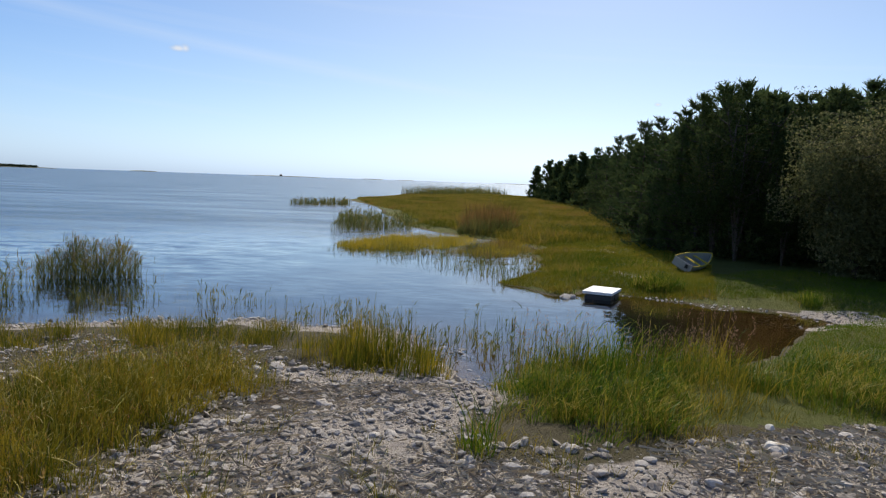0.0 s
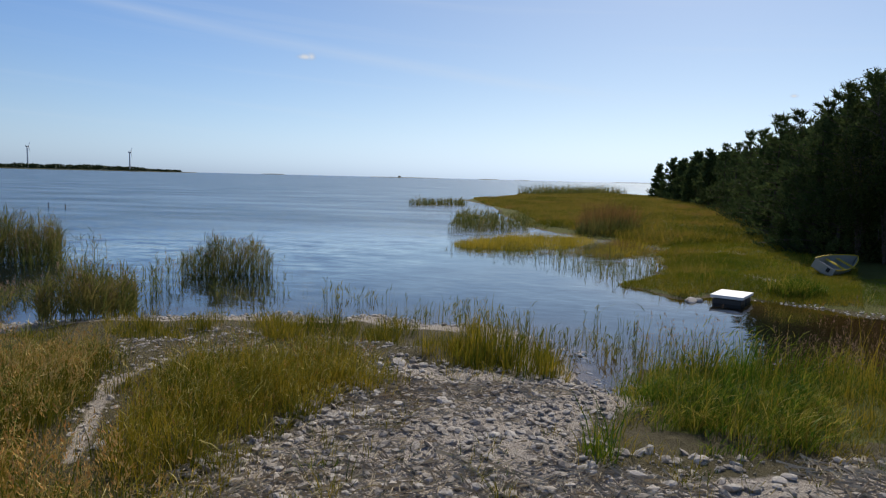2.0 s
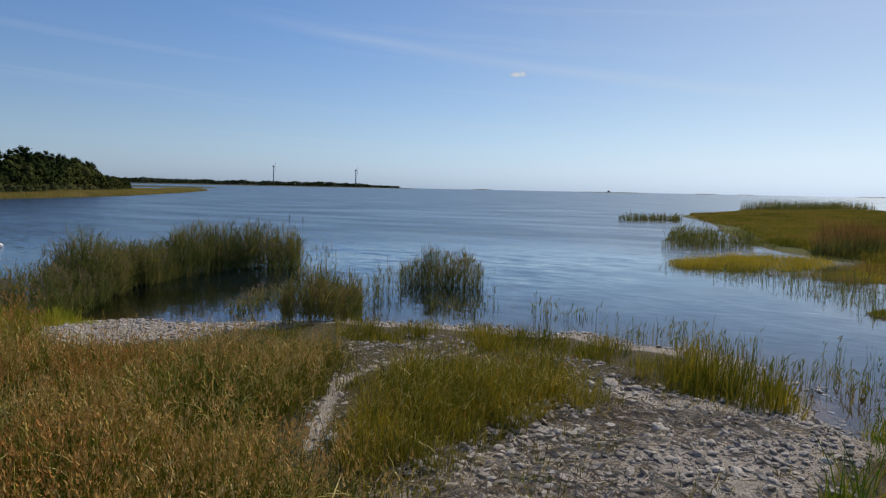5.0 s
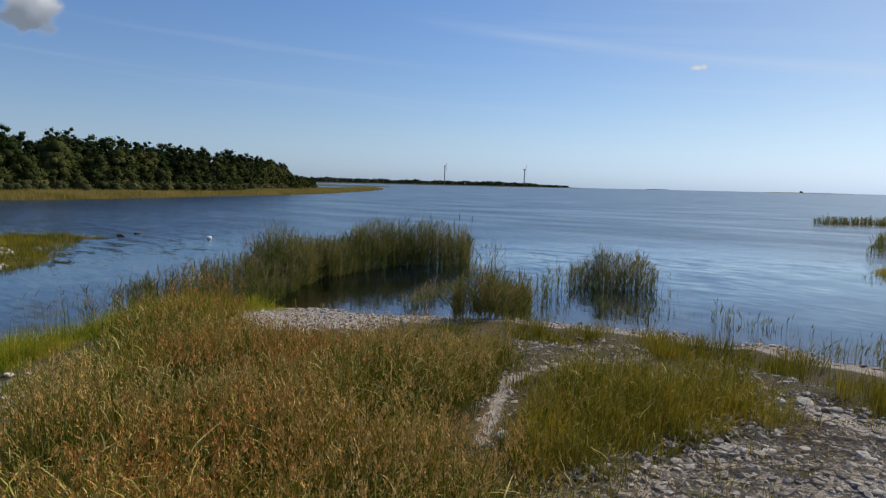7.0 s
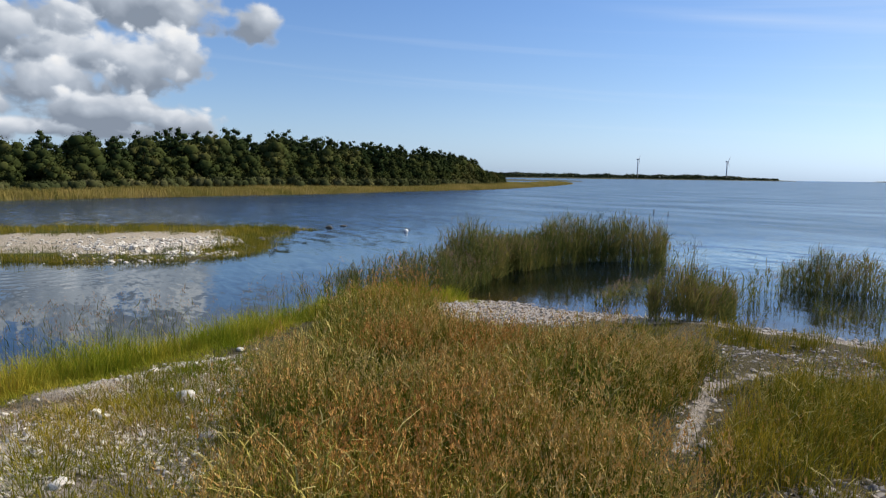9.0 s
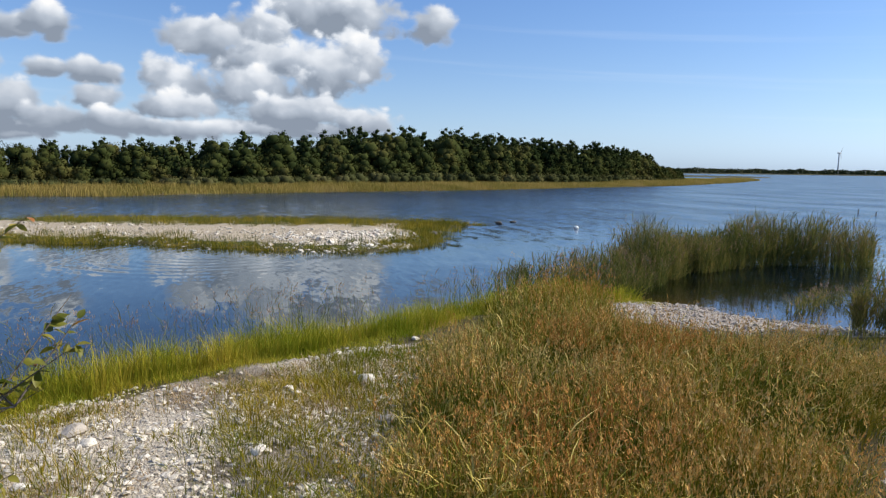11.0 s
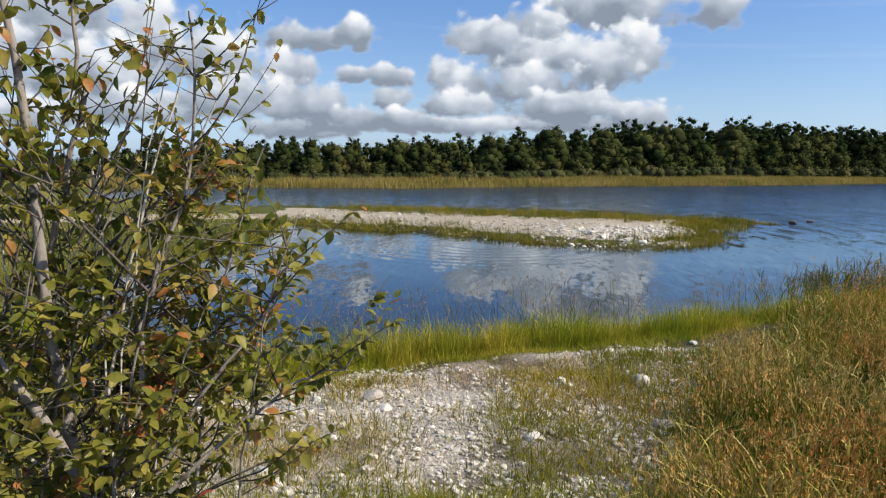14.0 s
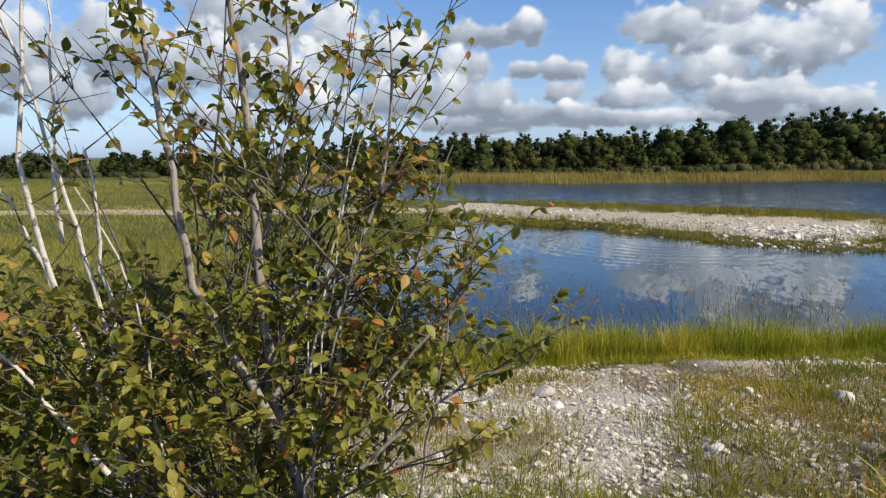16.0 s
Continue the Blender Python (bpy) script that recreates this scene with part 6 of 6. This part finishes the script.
        sprig(p, way / np.linalg.norm(way), rng.uniform(0.25, 0.55), int(rng.integers(12, 21)))
        foot = base + np.array([math.cos(a), math.sin(a), 0]) * 0.12
        if k % 8 == 0:
            twigs.append(tube(bend([foot - base, (foot * 0.45 + p * 0.55) - base + rng.normal(0, 0.05, 3), p - base], 6), np.linspace(0.008, 0.004, 6), 5))
    v, f = joined(twigs)
    brush = part("brushwood", mesh_of("brushwood", v, f, M_TWIG, sharp=False), None, top)
    at, out = np.array(at), np.array(out)
    turn = leaf_frames(rng, at, out)
    size = rng.uniform(0.7, 1.35, len(at))
    lv, lf = leaf_shape(0.060, 0.036)
    single = np.argsort(np.hypot(at[:, 0] + 0.3, at[:, 1] + 0.4))[:300]
    rest = np.setdiff1d(np.arange(len(at)), single)
    allv = np.einsum("nij,kj->nki", turn[rest], lv) * size[rest][:, None, None] + at[rest][:, None] - base
    allf = (np.arange(len(rest))[:, None, None] * len(lv) + lf[None]).reshape(-1, 3)
    tagged(part("foliage", mesh_of("foliage", allv.reshape(-1, 3), allf, M_LEAF, sharp=False), None, top), kind="stuff")
    shapes = [mesh_of("leaf", lv, lf, M_LEAF, sharp=False), mesh_of("leaf", lv, lf, M_RED, sharp=False)]
    for i in single:
        ob = part("leaf", shapes[1 if rng.random() < 0.02 else 0], None, brush)
        m = Matrix([list(row) for row in turn[i]]).to_4x4()
        ob.matrix_basis = Matrix.Translation(Vector(at[i] - base)) @ m @ Matrix.Scale(float(size[i]), 4)


shrub()

# ---- litter and stones ----
rng = np.random.default_rng(13)
x, y = scatter(rng, GRIT, 300, 0.35, 0.8, 25, keep=lambda x, y: (y > 4.5) & (y < 8.8))
n = len(x)
a, long = rng.uniform(0, np.pi, n), rng.uniform(0.06, 0.28, n)
ux, uy = np.cos(a) * long / 2, np.sin(a) * long / 2
z = height(x, y) + rng.uniform(0.012, 0.03, n)
w = rng.uniform(0.003, 0.007, n)
nx, ny = -np.sin(a) * w, np.cos(a) * w
v = np.stack([np.stack([x - ux - nx, y - uy - ny, z], 1), np.stack([x + ux - nx, y + uy - ny, z + rng.uniform(0, 0.03, n)], 1), np.stack([x + ux, y + uy, z + w * 1.5], 1), np.stack([x - ux, y - uy, z + w * 1.5], 1),
              np.stack([x - ux + nx, y - uy + ny, z], 1), np.stack([x + ux + nx, y + uy + ny, z], 1)], 1).reshape(-1, 3)
f = (np.arange(n)[:, None, None] * 6 + np.array([(0, 1, 2), (0, 2, 3), (3, 2, 5), (3, 5, 4)])[None]).reshape(-1, 3)
litter = thing("reed_litter", 0, 6.5, ground_at(0, 6.5), "dry broken reed stalks strewn over the shingle", "litter", kind="stuff")
part("straw", mesh_of("straw", v - np.array([0, 6.5, ground_at(0, 6.5)]), f, M_STRAW), None, litter)

bm = bmesh.new()
bmesh.ops.create_icosphere(bm, subdivisions=1, radius=1.0)
ROUND_V = np.array([v.co[:] for v in bm.verts])
ROUND_F = np.array([[v.index for v in fc.verts] for fc in bm.faces])
bm.free()
bm = bmesh.new()
bmesh.ops.create_icosphere(bm, subdivisions=2, radius=1.0)
FINE_V = np.array([v.co[:] for v in bm.verts])
FINE_F = np.array([[v.index for v in fc.verts] for fc in bm.faces])
bm.free()


def pebbles(rng, x, y, size, flat=0.55):
    n = len(x)
    k = rng.uniform(0.75, 1.25, (n, len(ROUND_V), 1)) * ROUND_V[None]
    k = k * (size[:, None] * np.stack([rng.uniform(0.8, 1.3, n), rng.uniform(0.7, 1.1, n), flat * rng.uniform(0.6, 1.2, n)], 1))[:, None]
    a = rng.uniform(0, 2 * np.pi, n)
    c, s = np.cos(a)[:, None], np.sin(a)[:, None]
    tilt = rng.normal(0, 0.3, n)[:, None]
    px, py, pz = k[:, :, 0] * c - k[:, :, 1] * s, k[:, :, 0] * s + k[:, :, 1] * c, k[:, :, 2] + k[:, :, 0] * tilt
    v = np.stack([px + x[:, None], py + y[:, None], pz + (height(x, y) + size * flat * 0.35)[:, None]], 2).reshape(-1, 3)
    return v, (np.arange(n)[:, None, None] * len(ROUND_V) + ROUND_F[None]).reshape(-1, 3)


def shingle_bed(name, label, ring, density, lo, hi, mat, clump, seed, keep=None):
    rng = np.random.default_rng(seed)
    x, y = scatter(rng, ring, density, clump, 1.1, seed, keep)
    size = lo * (hi / lo) ** (rng.random(len(x)) ** 2.2)
    top = thing(name, float(x.mean()), float(y.mean()), 0.2, label, "gravel", kind="stuff")
    v, f = pebbles(rng, x, y, size)
    part("pebbles", mesh_of(name, v - np.array([x.mean(), y.mean(), 0.2]), f, mat), None, top)


BEACH = [(-3.3, 5.0), (-2.9, 7.3), (-2.6, 9.9), (0.0, 9.6), (0.8, 8.8), (0.6, 6.8), (2.6, 7.0), (5.4, 7.8), (7.0, 7.0), (4.6, 4.6), (0.0, 4.2)]
shingle_bed("shingle", "loose grey shingle of the beach", BEACH, 260, 0.010, 0.07, M_GREY, 0.22, 101)
shingle_bed("shingle", "shingle along the waterline", [(-14, 8), (-9, 9.5), (0.8, 9.5), (0.8, 14), (-9, 14), (-14, 11)], 150, 0.015, 0.07, M_GREY, 0.2, 102, lambda x, y: np.abs(coast_distance(x, y) - 0.25) < 0.75)
shingle_bed("rubble", "white limestone rubble on the pond bank", CHALKY, 420, 0.009, 0.045, M_CHALK, 0.48, 103)
shingle_bed("rubble", "pale stones along a trodden path", [(-3.8, 4.8), (-6.0, 7.0), (-6.0, 9.0), (-5.0, 10.6), (-4.2, 10.4), (-4.6, 7.6)], 110, 0.012, 0.05, M_GREY, 0.4, 104, lambda x, y: away(x, y, PATH, False) < 0.3)
shingle_bed("shingle", "grey pebbles where the path meets the shore", [(-6.2, 7.6), (-4.6, 8.4), (-2.6, 9.4), (-2.2, 10.4), (-5.0, 11.2), (-7.2, 10.4)], 110, 0.012, 0.05, M_GREY, 0.3, 109)
shingle_bed("shingle", "pale shingle between the meadow and the small bay", PEBBLY, 170, 0.012, 0.06, M_GREY, 0.2, 110)
shingle_bed("rubble", "limestone rubble heaped on the spit", oval(-27.0, 5.2, 2.2, 3.4, 20), 40, 0.03, 0.13, M_CHALK, 0.35, 105)
shingle_bed("rubble", "scattered stones on the sandy spit", [(-26, 6), (-25.5, 1), (-30, -5), (-33, -10), (-37, -10), (-31, 2), (-29, 8)], 12, 0.03, 0.12, M_CHALK, 0.35, 106)
shingle_bed("shingle", "stones round the end of the muddy inlet", oval(8.9, 15.8, 1.5, 1.0), 70, 0.02, 0.07, M_GREY, 0.2, 107)
shingle_bed("shingle", "pale stones lining the far side of the inlet", [(3.6, 18.4), (5.0, 18.3), (7.0, 16.9), (9.0, 17.0), (9, 17.6), (7.2, 17.6), (5.0, 19.1), (3.6, 19.1)], 60, 0.02, 0.06, M_CHALK, 0.3, 108, lambda x, y: np.abs(coast_distance(x, y) - 0.05) < 0.14)


def stone_shapes(mat, count, seed):
    rng = np.random.default_rng(seed)
    made = []
    for k in range(count):
        v = FINE_V.copy()
        for j in range(7):
            d = rng.normal(0, 1, 3)
            d /= np.linalg.norm(d)
            cut = rng.uniform(0.45, 0.85)
            over = np.maximum(v @ d - cut, 0)
            v -= over[:, None] * d[None] * 0.85
        v *= np.array([1.0, rng.uniform(0.6, 0.95), rng.uniform(0.4, 0.65)])
        made.append(mesh_of("stone", v, FINE_F, mat))
    return made


def lay_stone(shape, x, y, size, rng):
    ob = part("stone", shape, None, ground)
    ob.matrix_basis = pose(x, y, ground_at(x, y) + size * 0.22, rng.normal(0, 8), rng.normal(0, 8), rng.uniform(0, 360)) @ Matrix.Scale(size, 4)


rng = np.random.default_rng(14)
grey, chalk, wet = stone_shapes(M_GREY, 8, 15), stone_shapes(M_CHALK, 8, 16), stone_shapes(M_WET, 3, 17)
for k, x, y, s in ((1, 3.5, 6.78, 0.15), (0, -1.39, 7.92, 0.11), (0, -2.19, 7.84, 0.09), (0, -2.29, 9.45, 0.13), (1, -4.22, 5.55, 0.10), (1, -6.59, 0.13, 0.10), (1, -8.43, 1.57, 0.17), (0, -7.79, -1.6, 0.15),
                   (0, -7.03, 1.51, 0.13), (0, 0.74, 6.16, 0.10), (0, -0.49, 6.92, 0.09), (0, -0.44, 7.72, 0.09), (1, 3.77, 7.45, 0.09), (0, 3.3, 18.0, 0.22), (0, 3.5, 18.2, 0.16)):
    lay_stone((chalk if k else grey)[rng.integers(8)], x, y, s, rng)
for ring, n, shapes, lo, hi in ((BEACH, 175, grey, 0.035, 0.10), (CHALKY, 85, chalk, 0.035, 0.11), ([(-29, 2), (-25, 2), (-25, 7), (-29, 8)], 14, chalk, 0.1, 0.26)):
    x, y = scatter(rng, ring, n / 6.0)
    for i in range(min(n, len(x))):
        lay_stone(shapes[rng.integers(8)], float(x[i]), float(y[i]), float(lo * (hi / lo) ** (rng.random() ** 2)), rng)
# stones awash off the tip of the spit
for x, y, s in ((-30.2, 9.6, 0.32), (-30.6, 10.0, 0.2), (-35.5, 15.2, 0.3), (-36.6, 16.6, 0.25)):
    ob = thing("water_stone", x, y, 0.0, "dark wet stone awash off the spit", "stone", "stones awash")
    st = part("rock", wet[int(rng.integers(3))], None, ob)
    st.matrix_basis = pose(0, 0, 0.02, 0, 0, rng.uniform(0, 360)) @ Matrix.Scale(s, 4)
